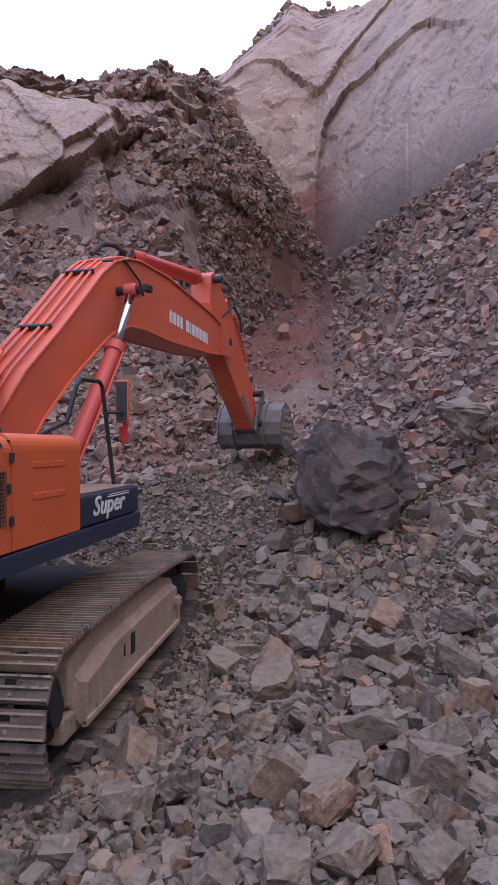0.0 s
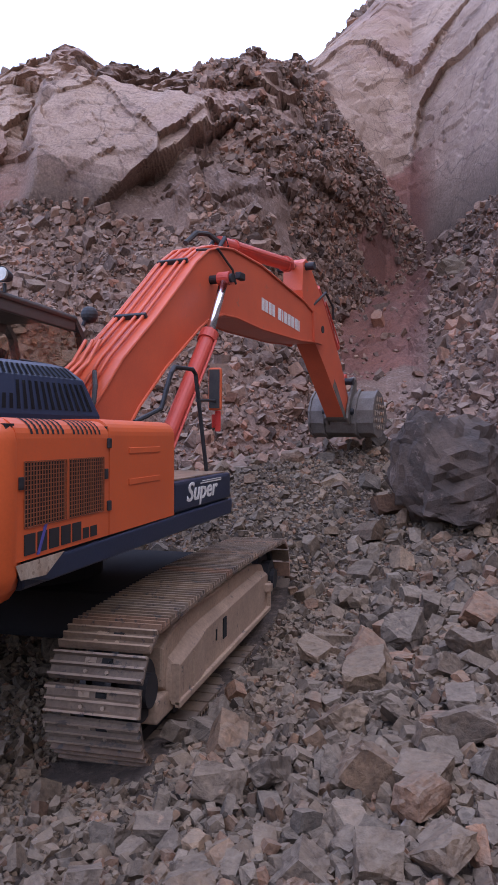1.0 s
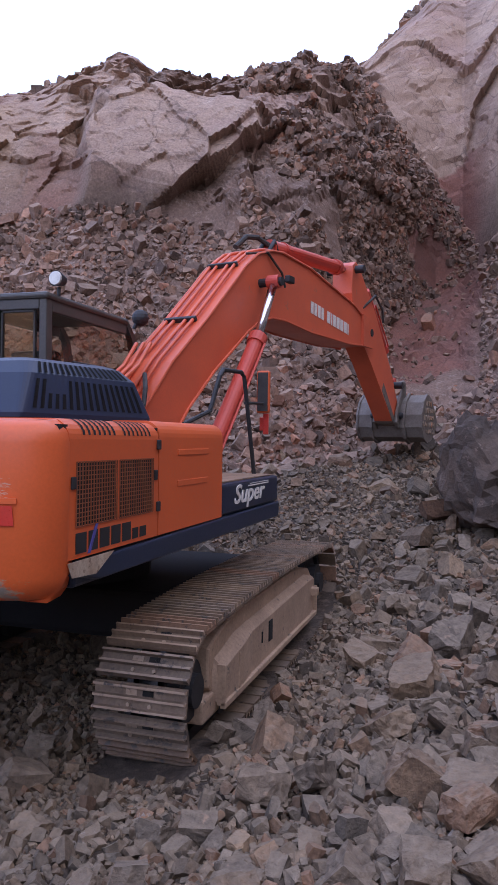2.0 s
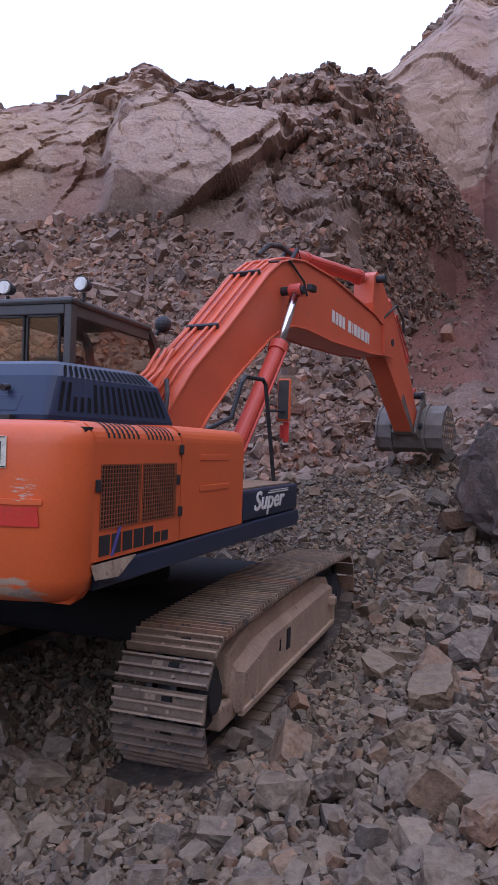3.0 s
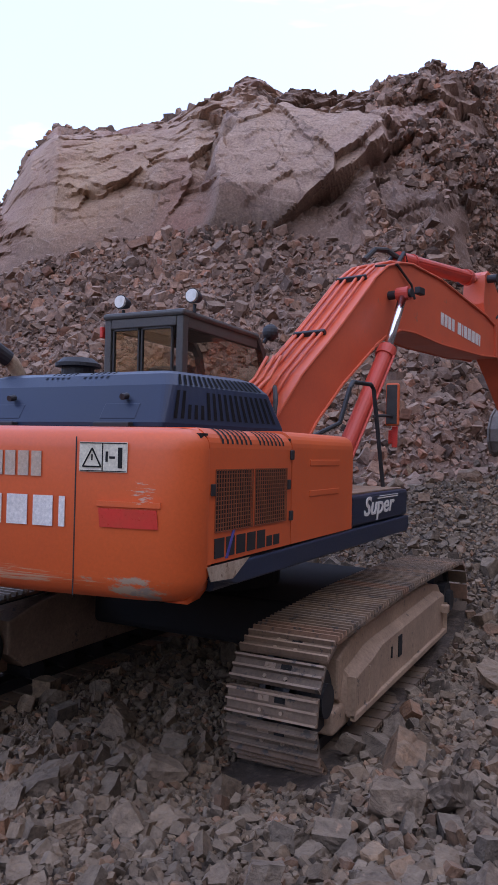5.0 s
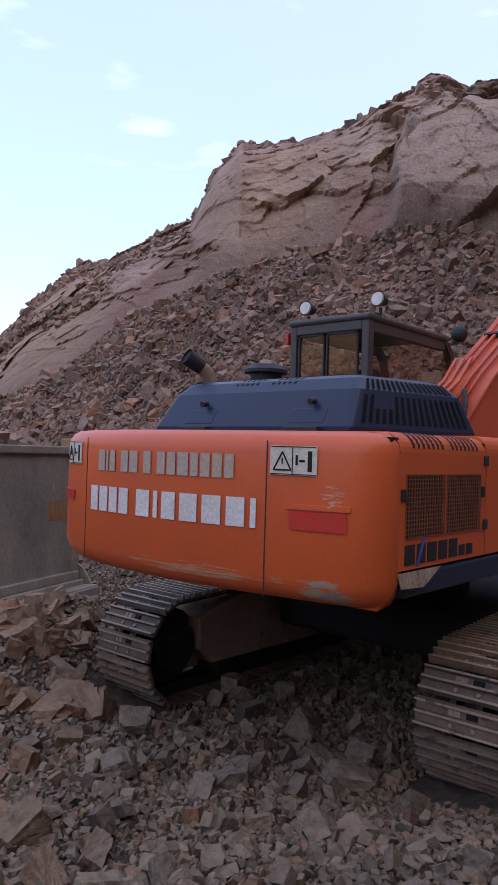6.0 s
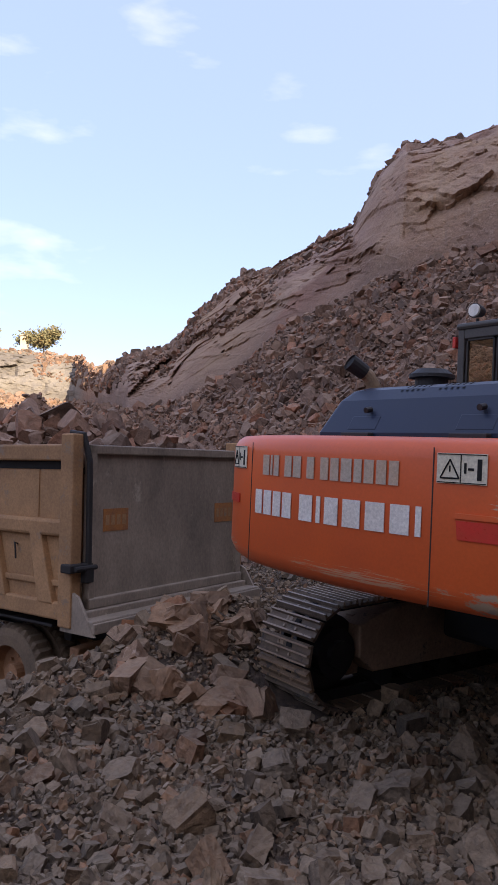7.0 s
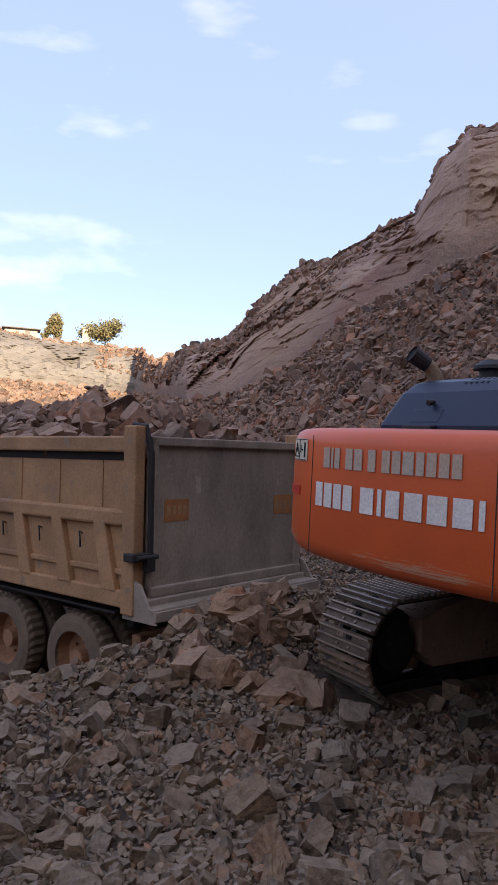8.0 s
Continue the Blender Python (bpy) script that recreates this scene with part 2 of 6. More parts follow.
def terrain_material():
    """Quarry ground: grey gravel low down, darkened for the shade between stones, tan and mauve cut rock on steep
    faces, red earth and dark rock in streaks.
    """
    m = bpy.data.materials.new("quarry_rock_and_earth")
    m.use_nodes = True
    n, l = m.node_tree.nodes, m.node_tree.links
    b = n["Principled BSDF"]
    geo = n.new("ShaderNodeNewGeometry")

    def tex(sc, detail=8.0, ro=0.6, stretch=(1, 1, 1), kind="ShaderNodeTexNoise"):
        mp = n.new("ShaderNodeMapping")
        mp.inputs["Scale"].default_value = stretch
        l.new(geo.outputs["Position"], mp.inputs["Vector"])
        t = n.new(kind)
        t.inputs["Scale"].default_value = sc
        if kind == "ShaderNodeTexNoise":
            t.inputs["Detail"].default_value, t.inputs["Roughness"].default_value = detail, ro
            l.new(mp.outputs["Vector"], t.inputs["Vector"])
            return t.outputs["Fac"]
        l.new(mp.outputs["Vector"], t.inputs["Vector"])
        return t.outputs["Distance"]

    def ramp(fac, lo, hi, a=0.0, c=1.0):
        r = n.new("ShaderNodeMapRange")
        for k, v in (("From Min", lo), ("From Max", hi), ("To Min", a), ("To Max", c)):
            r.inputs[k].default_value = v
        l.new(fac, r.inputs["Value"])
        return r.outputs["Result"]

    def mix(fac, a, c, kind="MIX"):
        x = n.new("ShaderNodeMix")
        x.data_type, x.blend_type = "RGBA", kind
        for value, slot in ((fac, x.inputs["Factor"]), (a, x.inputs["A"]), (c, x.inputs["B"])):
            if isinstance(value, (int, float)):
                slot.default_value = value
            elif isinstance(value, tuple):
                slot.default_value = (*value, 1.0)
            else:
                l.new(value, slot)
        return x.outputs["Result"]

    kind = n.new("ShaderNodeAttribute")
    kind.attribute_name = "surface"
    sep = n.new("ShaderNodeSeparateColor")
    l.new(kind.outputs["Color"], sep.inputs["Color"])
    # floor colour kept dark, to paint in the shade of gaps between stones
    gravel = mix(ramp(tex(0.7), 0.35, 0.65), (0.085, 0.058, 0.040), (0.052, 0.035, 0.025))
    gravel = mix(ramp(tex(9), 0.5, 0.62), gravel, (0.14, 0.098, 0.07))
    cut = mix(ramp(tex(0.22, 6, 0.6, (1, 1, 0.5)), 0.38, 0.62), (0.41, 0.278, 0.205), (0.33, 0.215, 0.158))
    cut = mix(ramp(tex(0.5, 8, 0.7), 0.56, 0.66), cut, (0.28, 0.175, 0.135))
    cut = mix(ramp(tex(1.6, 8, 0.7, (1, 1, 0.4)), 0.58, 0.7), cut, (0.46, 0.33, 0.25))
    cut = mix(ramp(tex(4.5, 8, 0.75, (1, 1, 0.7)), 0.57, 0.66), cut, (0.27, 0.175, 0.135))
    cut = mix(ramp(tex(0.16, 8, 0.65, (0.6, 0.6, 1.6)), 0.54, 0.60), cut, (0.36, 0.235, 0.185))
    cut = mix(ramp(tex(0.7, 8, 0.65, (1, 1, 0.12)), 0.54, 0.74, 0.0, 0.55), cut, (0.23, 0.155, 0.115))
    for turn, size, stretch, wide in ((0.75, 0.34, (0.35, 1, 1.6), 0.012), (-0.5, 0.5, (0.4, 1, 1.2), 0.012)):
        mp = n.new("ShaderNodeMapping")
        mp.inputs["Rotation"].default_value, mp.inputs["Scale"].default_value = (0, turn, 0), stretch
        nz = n.new("ShaderNodeTexNoise")
        nz.inputs["Scale"].default_value, nz.inputs["Detail"].default_value = 0.7, 5.0
        l.new(geo.outputs["Position"], nz.inputs["Vector"])
        wob = n.new("ShaderNodeVectorMath")
        wob.operation = "ADD"
        l.new(geo.outputs["Position"], wob.inputs[0])
        l.new(nz.outputs["Color"], wob.inputs[1])
        l.new(wob.outputs["Vector"], mp.inputs["Vector"])
        vo = n.new("ShaderNodeTexVoronoi")
        vo.feature = "DISTANCE_TO_EDGE"
        vo.inputs["Scale"].default_value = size
        l.new(mp.outputs["Vector"], vo.inputs["Vector"])
        cut = mix(ramp(vo.outputs["Distance"], 0.0, wide, 0.6, 0.0), cut, (0.12, 0.08, 0.066))
    rubble = mix(ramp(tex(0.3), 0.38, 0.62), (0.255, 0.158, 0.115), (0.172, 0.106, 0.078))
    rubble = mix(ramp(tex(3.5, 8, 0.75), 0.55, 0.66), rubble, (0.28, 0.205, 0.165))
    red = mix(ramp(tex(0.6), 0.35, 0.65), (0.24, 0.098, 0.068), (0.20, 0.092, 0.07))
    yellow = mix(ramp(tex(0.5), 0.35, 0.65), (0.42, 0.275, 0.165), (0.31, 0.175, 0.11))
    col = mix(sep.outputs["Red"], gravel, cut)
    col = mix(sep.outputs["Green"], col, rubble)
    col = mix(sep.outputs["Blue"], col, red)
    col = mix(kind.outputs["Alpha"], col, yellow)
    # far rock mixed to pale grey by distance: haze put into the colour
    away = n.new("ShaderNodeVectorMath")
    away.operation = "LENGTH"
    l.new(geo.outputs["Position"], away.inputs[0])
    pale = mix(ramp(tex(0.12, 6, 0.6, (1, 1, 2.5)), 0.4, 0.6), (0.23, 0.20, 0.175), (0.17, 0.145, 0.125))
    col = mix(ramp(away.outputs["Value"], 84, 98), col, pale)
    col = mix(1.0, col, ramp(tex(14, 5, 0.7), 0.3, 0.7, 0.65, 1.35), "MULTIPLY")
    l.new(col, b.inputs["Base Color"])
    b.inputs["Roughness"].default_value = 0.92
    crack = n.new("ShaderNodeMath")
    crack.operation = "ADD"
    l.new(tex(2.2, 10, 0.75), crack.inputs[0])
    l.new(ramp(tex(0.9, 0, 0, (1, 1, 0.6), "ShaderNodeTexVoronoi"), 0, 1, 0, 0.25), crack.inputs[1])
    bp = n.new("ShaderNodeBump")
    bp.inputs["Strength"].default_value, bp.inputs["Distance"].default_value = 0.8, 0.14
    l.new(crack.outputs[0], bp.inputs["Height"])
    bp2 = n.new("ShaderNodeBump")
    bp2.inputs["Strength"].default_value, bp2.inputs["Distance"].default_value = 0.6, 0.03
    l.new(tex(18, 5, 0.7), bp2.inputs["Height"])
    l.new(bp.outputs["Normal"], bp2.inputs["Normal"])
    l.new(bp2.outputs["Normal"], b.inputs["Normal"])
    return m


M_TERRAIN = terrain_material()

# ---- noise on arrays ----
def hash3(ix, iy, iz, seed=0):
    h = (ix.astype(np.int64) * 73856093) ^ (iy.astype(np.int64) * 19349663) ^ (iz.astype(np.int64) * 83492791) ^ (seed * 2654435761)
    h = (h ^ (h >> 13)) * 1274126177
    h = (h ^ (h >> 16)) & 0x7FFFFFFF
    h = (h * 1103515245 + 12345) & 0x7FFFFFFF
    return (h % 1000003) / 1000003.0


def vnoise(p, seed=0):
    """Smooth value noise in -1..1 of points p (n, 3)."""
    i = np.floor(p).astype(np.int64)
    f = p - i
    f = f * f * (3 - 2 * f)
    out = 0.0
    for dx in (0, 1):
        for dy in (0, 1):
            for dz in (0, 1):
                w = (f[:, 0] if dx else 1 - f[:, 0]) * (f[:, 1] if dy else 1 - f[:, 1]) * (f[:, 2] if dz else 1 - f[:, 2])
                out = out + w * hash3(i[:, 0] + dx, i[:, 1] + dy, i[:, 2] + dz, seed)
    return out * 2 - 1


def fbm(p, octaves=4, seed=0, gain=0.5):
    out, a, s = 0.0, 1.0, 1.0
    for k in range(octaves):
        out = out + a * vnoise(p * s, seed + k)
        a, s = a * gain, s * 2.03
    return out


def blocks(p, seed=0):
    """Cellular blocks: each cell is a tilted facet with an offset of its own."""
    i = np.floor(p).astype(np.int64)
    best, val = np.full(len(p), 9.0), np.zeros(len(p))
    for dx in (-1, 0, 1):
        for dy in (-1, 0, 1):
            for dz in (-1, 0, 1):
                c = i + (dx, dy, dz)
                q = np.stack([c[:, k] + hash3(c[:, 0], c[:, 1], c[:, 2], seed + 11 + k) for k in range(3)], 1)
                d = p - q
                dist = (d * d).sum(1)
                v = hash3(c[:, 0], c[:, 1], c[:, 2], seed) - 0.5
                for k in range(3):
                    v = v + d[:, k] * (hash3(c[:, 0], c[:, 1], c[:, 2], seed + 21 + k) - 0.5) * 1.4
                near = dist < best
                best, val = np.where(near, dist, best), np.where(near, v, val)
    return val


# ---- terrain ----
HUB = np.array([3.1, -5.45])
# azimuth (left of +y), toe distance and height, talus top distance and slope, crest distance and slope
# rows -120 to -38 are an unseen cliff, raised to shade the pit
STATIONS = np.array([
    (-180, 24, 0.5, 44, 0.08, 80, 0.14), (-150, 22, 0.5, 34, 0.12, 60, 0.25), (-120, 16, 0.8, 24, 0.3, 44, 1.03), (-60, 13, 1.0, 20, 0.4, 44, 1.03), (-38, 13, 1.0, 22, 0.42, 50, 1.0), (-22, 13, 1.0, 21, 0.42, 46, 0.74),
    (-12, 13, 1.0, 22, 0.36, 45, 0.635), (-6, 14, 1.3, 25, 0.30, 47, 0.605), (-2, 15, 1.7, 29, 0.25, 49, 0.587), (1.5, 16, 1.9, 32, 0.215, 50, 0.588), (3.3, 16, 1.9, 31, 0.19, 48.5, 0.61),
    (5, 15.5, 1.8, 28, 0.165, 46.5, 0.575), (7.5, 14.8, 1.7, 24, 0.15, 42, 0.54), (9.4, 14.2, 1.6, 21.5, 0.155, 38, 0.515), (13, 13.5, 1.5, 19, 0.20, 33, 0.52), (17, 13, 1.3, 19.5, 0.25, 32, 0.507),
    (21, 12.8, 1.1, 20.5, 0.275, 31, 0.50), (25, 13, 0.9, 21, 0.288, 31, 0.494), (27, 13, 0.8, 21.5, 0.293, 31, 0.509), (30.5, 13, 0.7, 22, 0.29, 32, 0.49), (34, 13, 0.6, 23, 0.285, 33, 0.449),
    (38.5, 13, 0.4, 24, 0.262, 34, 0.425), (42.5, 13.5, 0.2, 25, 0.24, 35, 0.418), (44.2, 13.8, 0.1, 26, 0.23, 37, 0.385), (46.2, 14, 0.0, 27, 0.212, 40, 0.305), (50.8, 15, -0.2, 29, 0.172, 44, 0.27),
    (54.8, 16, -0.5, 31, 0.105, 48, 0.237), (57.9, 17, -0.7, 33, 0.07, 52, 0.19), (60.2, 18, -0.8, 36, 0.052, 56, 0.143), (63.3, 20, -0.9, 40, 0.045, 62, 0.118), (65.5, 21, -0.9, 70, 0.052, 78, 0.100), (67.2, 22, -0.9, 108, 0.052, 118, 0.117),
    (72, 25, -0.9, 112, 0.058, 121, 0.117), (77.5, 28, -0.9, 112, 0.062, 122, 0.128), (84, 26, -0.6, 100, 0.06, 110, 0.15), (96, 24, -0.3, 50, 0.08, 90, 0.2), (130, 24, 0.0, 50, 0.08, 80, 0.2), (165, 24, 0.3, 44, 0.08, 80, 0.16), (180, 24, 0.5, 44, 0.08, 80, 0.14)])


def station(az):
    return [np.interp(az, STATIONS[:, 0], STATIONS[:, k]) for k in range(1, 7)]


def near_ground(x, y):
    """Height of the pit floor round the machine."""
    r = np.hypot(x - HUB[0], y - HUB[1])
    z = 0.42 * np.exp(-(r / 2.6) ** 2) + 0.02
    z = z + 0.26 * np.exp(-((x - 3.6) ** 2) / 1.6 - ((y + 0.6) ** 2) / 9.0)
    z = z + 0.55 * np.exp(-((x - 3.2) ** 2) / 5.0 - ((y - 5.2) ** 2) / 6.0)
    z = z + 0.62 * np.exp(-((x + 2.45) ** 2) / 0.5 - ((y + 1.6) ** 2) / 1.1) + 0.14 * np.exp(-((x + 2.2) ** 2) / 0.45 - ((y + 3.1) ** 2) / 0.6)
    sink = 1 / (1 + np.exp(-(-x - 3.3) * 3.0))
    bed = 1 / (1 + np.exp((np.abs(x) - 2.0) * 6)) / (1 + np.exp((np.abs(y - 0.7) - 2.6) * 5))
    return z - 0.95 * sink - 0.11 * bed


def build_terrain():
    az = np.concatenate([np.arange(-180, -26, 3.0), np.arange(-26, -13, 0.6), np.arange(-13, 79, 0.2), np.arange(79, 92, 0.7), np.arange(92, 180, 3.0)])
    r0, z0, r1, t1, r2, t2 = station(az)
    t2 = t2 - np.interp(az, [3, 9, 22, 28, 36, 45, 50, 60, 63], [0, 0.020, 0.018, 0.007, 0.0, 0.0, 0.008, 0.008, 0])
    eye = 1.95
    n0, n1, n2 = 90, 90, 130
    k = np.linspace(0, 1, n0, endpoint=False)[None, :]
    ra = 0.25 + (r0[:, None] - 0.25) * k ** 1.25
    k1 = np.linspace(0, 1, n1, endpoint=False)[None, :]
    rb = r0[:, None] + (r1 - r0)[:, None] * k1
    z1, z2 = eye + t1 * r1, eye + t2 * r2
    zb = z0[:, None] + (z1 - z0)[:, None] * (0.8 * k1 + 0.2 * k1 ** 2)
    k2 = np.linspace(0, 1, n2, endpoint=False)[None, :]
    rc = r1[:, None] + (r2 - r1)[:, None] * (0.55 * k2 + 0.45 * k2 ** 2)
    zc = z1[:, None] + (z2 - z1)[:, None] * (k2 + 0.12 * np.sin(k2 * math.pi))
    out = np.array([1.0, 1.02, 1.06, 1.15, 1.4, 2.0, 4.0, 10.0, 30.0])[None, :]
    rd = r2[:, None] * out
    zd = z2[:, None] - 0.04 * (rd - r2[:, None]).clip(0, 200)
    a = np.radians(az)[:, None]
    x0, y0 = HUB[0] - np.sin(a) * ra, HUB[1] + np.cos(a) * ra
    w = ((ra - 0.55 * r0[:, None]) / (0.45 * r0[:, None])).clip(0, 1)
    w = w * w * (3 - 2 * w)
    za = near_ground(x0, y0) * (1 - w) + z0[:, None] * w
    r = np.concatenate([ra, rb, rc, rd], 1)
    z = np.concatenate([za, zb, zc, zd], 1)
    x, y = HUB[0] - np.sin(a) * r, HUB[1] + np.cos(a) * r
    na, nr = r.shape
    p = np.stack([x, y, z], -1).reshape(-1, 3)
    row = np.tile(np.arange(nr), na)
    aa = np.repeat(az, nr)
    u1 = ((row - n0) / n1)
    u2 = ((row - n0 - n1) / n2)
    talus = ((u1 > 0) & (u1 < 1)) * 1.0
    cliff = ((u2 >= 0) & (u2 < 1)) * np.minimum(1, (u2.clip(0, 1)) * 8)
    far = np.minimum(np.repeat(r2, nr) / 32.0, 1.7)
    # rough surface: radial push on the cliffs, height on talus and floor
    def step(v, lo, hi):
        k = ((v - lo) / (hi - lo)).clip(0, 1)
        return k * k * (3 - 2 * k)

    slope = (p[:, 2] - eye) / np.repeat(np.ones((na, 1)), nr, 1).ravel() / np.hypot(p[:, 0] - HUB[0], p[:, 1] - HUB[1])
    wob = 0.012 * fbm(p / 2.5, 3, 41)
    low_edge = 0.29 + (26 - aa) * 0.0135 + wob
    slab = step(slope, low_edge - 0.004, low_edge + 0.004) * (1 - step(slope, 0.452 + wob, 0.470 + wob)) * step(aa + 40 * wob, 16.3, 17.0) * (1 - step(aa + 80 * wob + 12 * (slope - 0.38), 30.0, 31.0))
    tan_slab = step(aa, 41.8, 42.6) * (1 - step(aa, 46.0, 47.2)) * step(slope, 0.27, 0.30)
    border = 9.4 - (0.514 - slope) * 37 + 90 * wob
    right = 1 - step(aa, border - 0.5, border + 0.5)
    calm = np.maximum(slab, np.maximum(tan_slab, np.maximum(right * 0.93, step(aa, 45.5, 47.5) * 0.6)))
    calm = np.maximum(calm, 0.62 * step(aa, 30.5, 32.0) * (1 - step(aa, 42.0, 43.0)))
    # tilted joints: coordinates turned so that blocks lean down to the left
    lean = np.stack([p[:, 0] * 0.8 + p[:, 2] * 0.55, p[:, 1] * 0.9, p[:, 2] * 0.75 - p[:, 0] * 0.5], 1)
    big = blocks(lean / (4.2 * far)[:, None], 3)
    mid = blocks(lean / (1.5 * far)[:, None], 5)
    sml = blocks(lean * (0.4, 1, 1) / (0.6 * far)[:, None], 6)
    tiny = blocks(lean * (0.45, 1, 1) / (0.28 * far)[:, None], 8)
    fine = fbm(p / (0.8 * far)[:, None], 4, 7)
    j1 = np.floor((p[:, 0] * 0.80 + p[:, 2] * 0.60 + 0.5 * vnoise(p / 2.2, 61)) / (0.75 * far)).astype(np.int64)
    j2 = np.floor((p[:, 2] * 0.85 - p[:, 0] * 0.45 + 0.6 * vnoise(p / 2.6, 63)) / (1.9 * far)).astype(np.int64)
    joints = 0.34 * (hash3(j1, j2, j2 * 0, 71) - 0.5) + 0.30 * (hash3(j1 // 3, j2 // 2, j2 * 0, 73) - 0.5)
    # broad leaning ledges that cross the smooth face
    run = p[:, 0] * 0.62 - p[:, 2] * 0.78 + 1.3 * fbm(p / 9.0, 3, 81)
    ledge = step(run % 5.5, 0.0, 0.7) + (run % 5.5 - 0.7).clip(0, 9) * -0.2
    edge = np.minimum(1, (1 - u2).clip(0, 1) * 6) * np.minimum(1, u2.clip(0, 1) * 5)
    push = cliff * edge * far * ((1.25 * big + 0.5 * mid + 0.3 * sml) * (1 - 0.8 * calm) + 0.30 * fine * (1 - 0.8 * calm) + (0.20 * sml + 0.10 * tiny) * (1 - 0.85 * calm) + (slab + 0.5 * tan_slab) * joints) - cliff * 1.1 * slab + cliff * right * (0.22 * fbm(p / 9.0, 2, 51) + 0.2 * ledge)
    crest = (u2 > 0.9) * (u2 < 1.1)
    lift = talus * (0.3 * fine + 0.22 * mid + 0.12 * sml) * np.minimum(1, u1.clip(0, 1) * 4)
    lift = lift + crest * far * (0.35 * mid + 0.22 * fine) + (1 - np.minimum(1, talus + cliff)) * (row < n0) * 0.05 * fbm(p / 0.5, 3, 9)
    ar = np.radians(aa)
    p[:, 0] += -np.sin(ar) * push
    p[:, 1] += np.cos(ar) * push
    p[:, 2] += lift
    # what the surface is made of
    s = np.zeros((len(p), 4), np.float32)
    band = fbm(p / 6.0, 3, 31)
    rub = np.zeros(len(p))
    left = (aa > border)
    rub = np.where(left & (aa < 20), cliff * step(band, -0.22, 0.02), rub)
    rub = np.where(left & (aa >= 20), cliff * ((u2 > 0.82) | (band > 0.30)), rub)
    rub = np.where(~left, cliff * (band > 0.75) * 0.7, rub)
    rub = np.maximum(rub, (1 - step(u2 + 0.05 * band, 0.12, 0.26)) * (u2 >= 0) * (aa > border) * 0.9)
    rub = np.maximum(rub, step(aa, 64.5, 66.0) * cliff * 0.5)
    rub = rub * (1 - np.maximum(slab, tan_slab))
    s[:, 0] = cliff
    s[:, 1] = np.maximum(talus, rub)
    s[:, 2] = (1.3 * np.exp(-((aa - 3.2 - 1.2 * band) / 3.6) ** 4) * ((u1 > 0.3) & (u2 < 0.18 + 0.10 * band)) + np.exp(-((aa - 35 - 2 * band) / 4.5) ** 2) * ((u2 > 0.0) & (u2 < 0.85)) * 0.9 * step(band, -0.5, 0.1) * (1 - slab) + np.exp(-((aa - 50 - 3 * band) / 5.0) ** 2) * cliff * (u2 < 0.45) * step(band, 0.0, 0.4) * 0.7).clip(0, 1)
    s[:, 3] = (np.exp(-((aa - 40) / 6.0) ** 2) * cliff * (u2 < 0.6) * 0.6 + np.exp(-((aa - 57) / 5.0) ** 2) * cliff * (u2 < 0.75) * 0.6).clip(0, 1)
    faces = []
    idx = np.arange(na * nr).reshape(na, nr)
    nxt = np.roll(idx, -1, 0)
    f = np.stack([idx[:, :-1], idx[:, 1:], nxt[:, 1:], nxt[:, :-1]], -1).reshape(-1, 4).tolist() + [idx[::-1, 0].tolist()]
    me = bpy.data.meshes.new("ground")
    me.from_pydata(p.tolist(), [], f)
    at = me.color_attributes.new("surface", "FLOAT_COLOR", "POINT")
    at.data.foreach_set("color", s.ravel())
    me.polygons.foreach_set("use_smooth", np.zeros(len(me.polygons), bool))
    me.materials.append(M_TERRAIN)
    ob = new("ground", me)
    tagged(ob, "brown-grey quarry floor with blasted rock walls and rubble slopes", "ground", kind="structure")
    grid = (az, p.reshape(na, nr, 3), n0, n1, n2)
    return ob, grid


GROUND, GRID = build_terrain()


# ---- building helpers ----
def part(name, bm, mat, parent=None, label="", smooth=False):
    me = bpy.data.meshes.new(name)
    bm.normal_update()
    bm.to_mesh(me)
    bm.free()
    me.materials.append(mat)
    if smooth:
        me.polygons.foreach_set("use_smooth", [True] * len(me.polygons))
    ob = new(name, me)
    if parent:
        ob.parent = parent
    if label:
        ob["label"] = label
    return ob


def thing(name, label, category, group="", at=None):
    ob = new(name)
    ob.empty_display_size = 0.1
    if at is not None:
        ob.matrix_world = at
    return tagged(ob, label, category, group)


def box(bm, lo, hi, bevel=0.0, m=None, seg=2):
    lo, hi = Vector(lo), Vector(hi)
    r = bmesh.ops.create_cube(bm, size=1.0)
    bmesh.ops.transform(bm, matrix=Matrix.Translation((lo + hi) / 2) @ Matrix.Diagonal((*(hi - lo), 1)), verts=r["verts"])
    vs = r["verts"]
    if bevel:
        es = list({e for v in vs for e in v.link_edges})
        got = bmesh.ops.bevel(bm, geom=es, offset=bevel, segments=seg, affect="EDGES", profile=0.5)
        vs = list({v for f in got["faces"] for v in f.verts} | {v for v in vs if v.is_valid})
        todo, seen = list(vs), set(vs)
        while todo:
            v = todo.pop()
            for e in v.link_edges:
                o = e.other_vert(v)
                if o not in seen:
                    seen.add(o)
                    todo.append(o)
        vs = list(seen)
    if m is not None:
        bmesh.ops.transform(bm, matrix=m, verts=vs)
    return bm


def boxes(*specs):
    bm = bmesh.new()
    for s in specs:
        box(bm, *s)
    return bm


def tube(bm, a, b, r, r2=None, seg=14, caps=True):
    a, b = Vector(a), Vector(b)
    d = b - a
    m = Matrix.Translation((a + b) / 2) @ d.to_track_quat("Z", "Y").to_matrix().to_4x4()
    bmesh.ops.create_cone(bm, cap_ends=caps, segments=seg, radius1=r, radius2=r if r2 is None else r2, depth=d.length, matrix=m)
    return bm


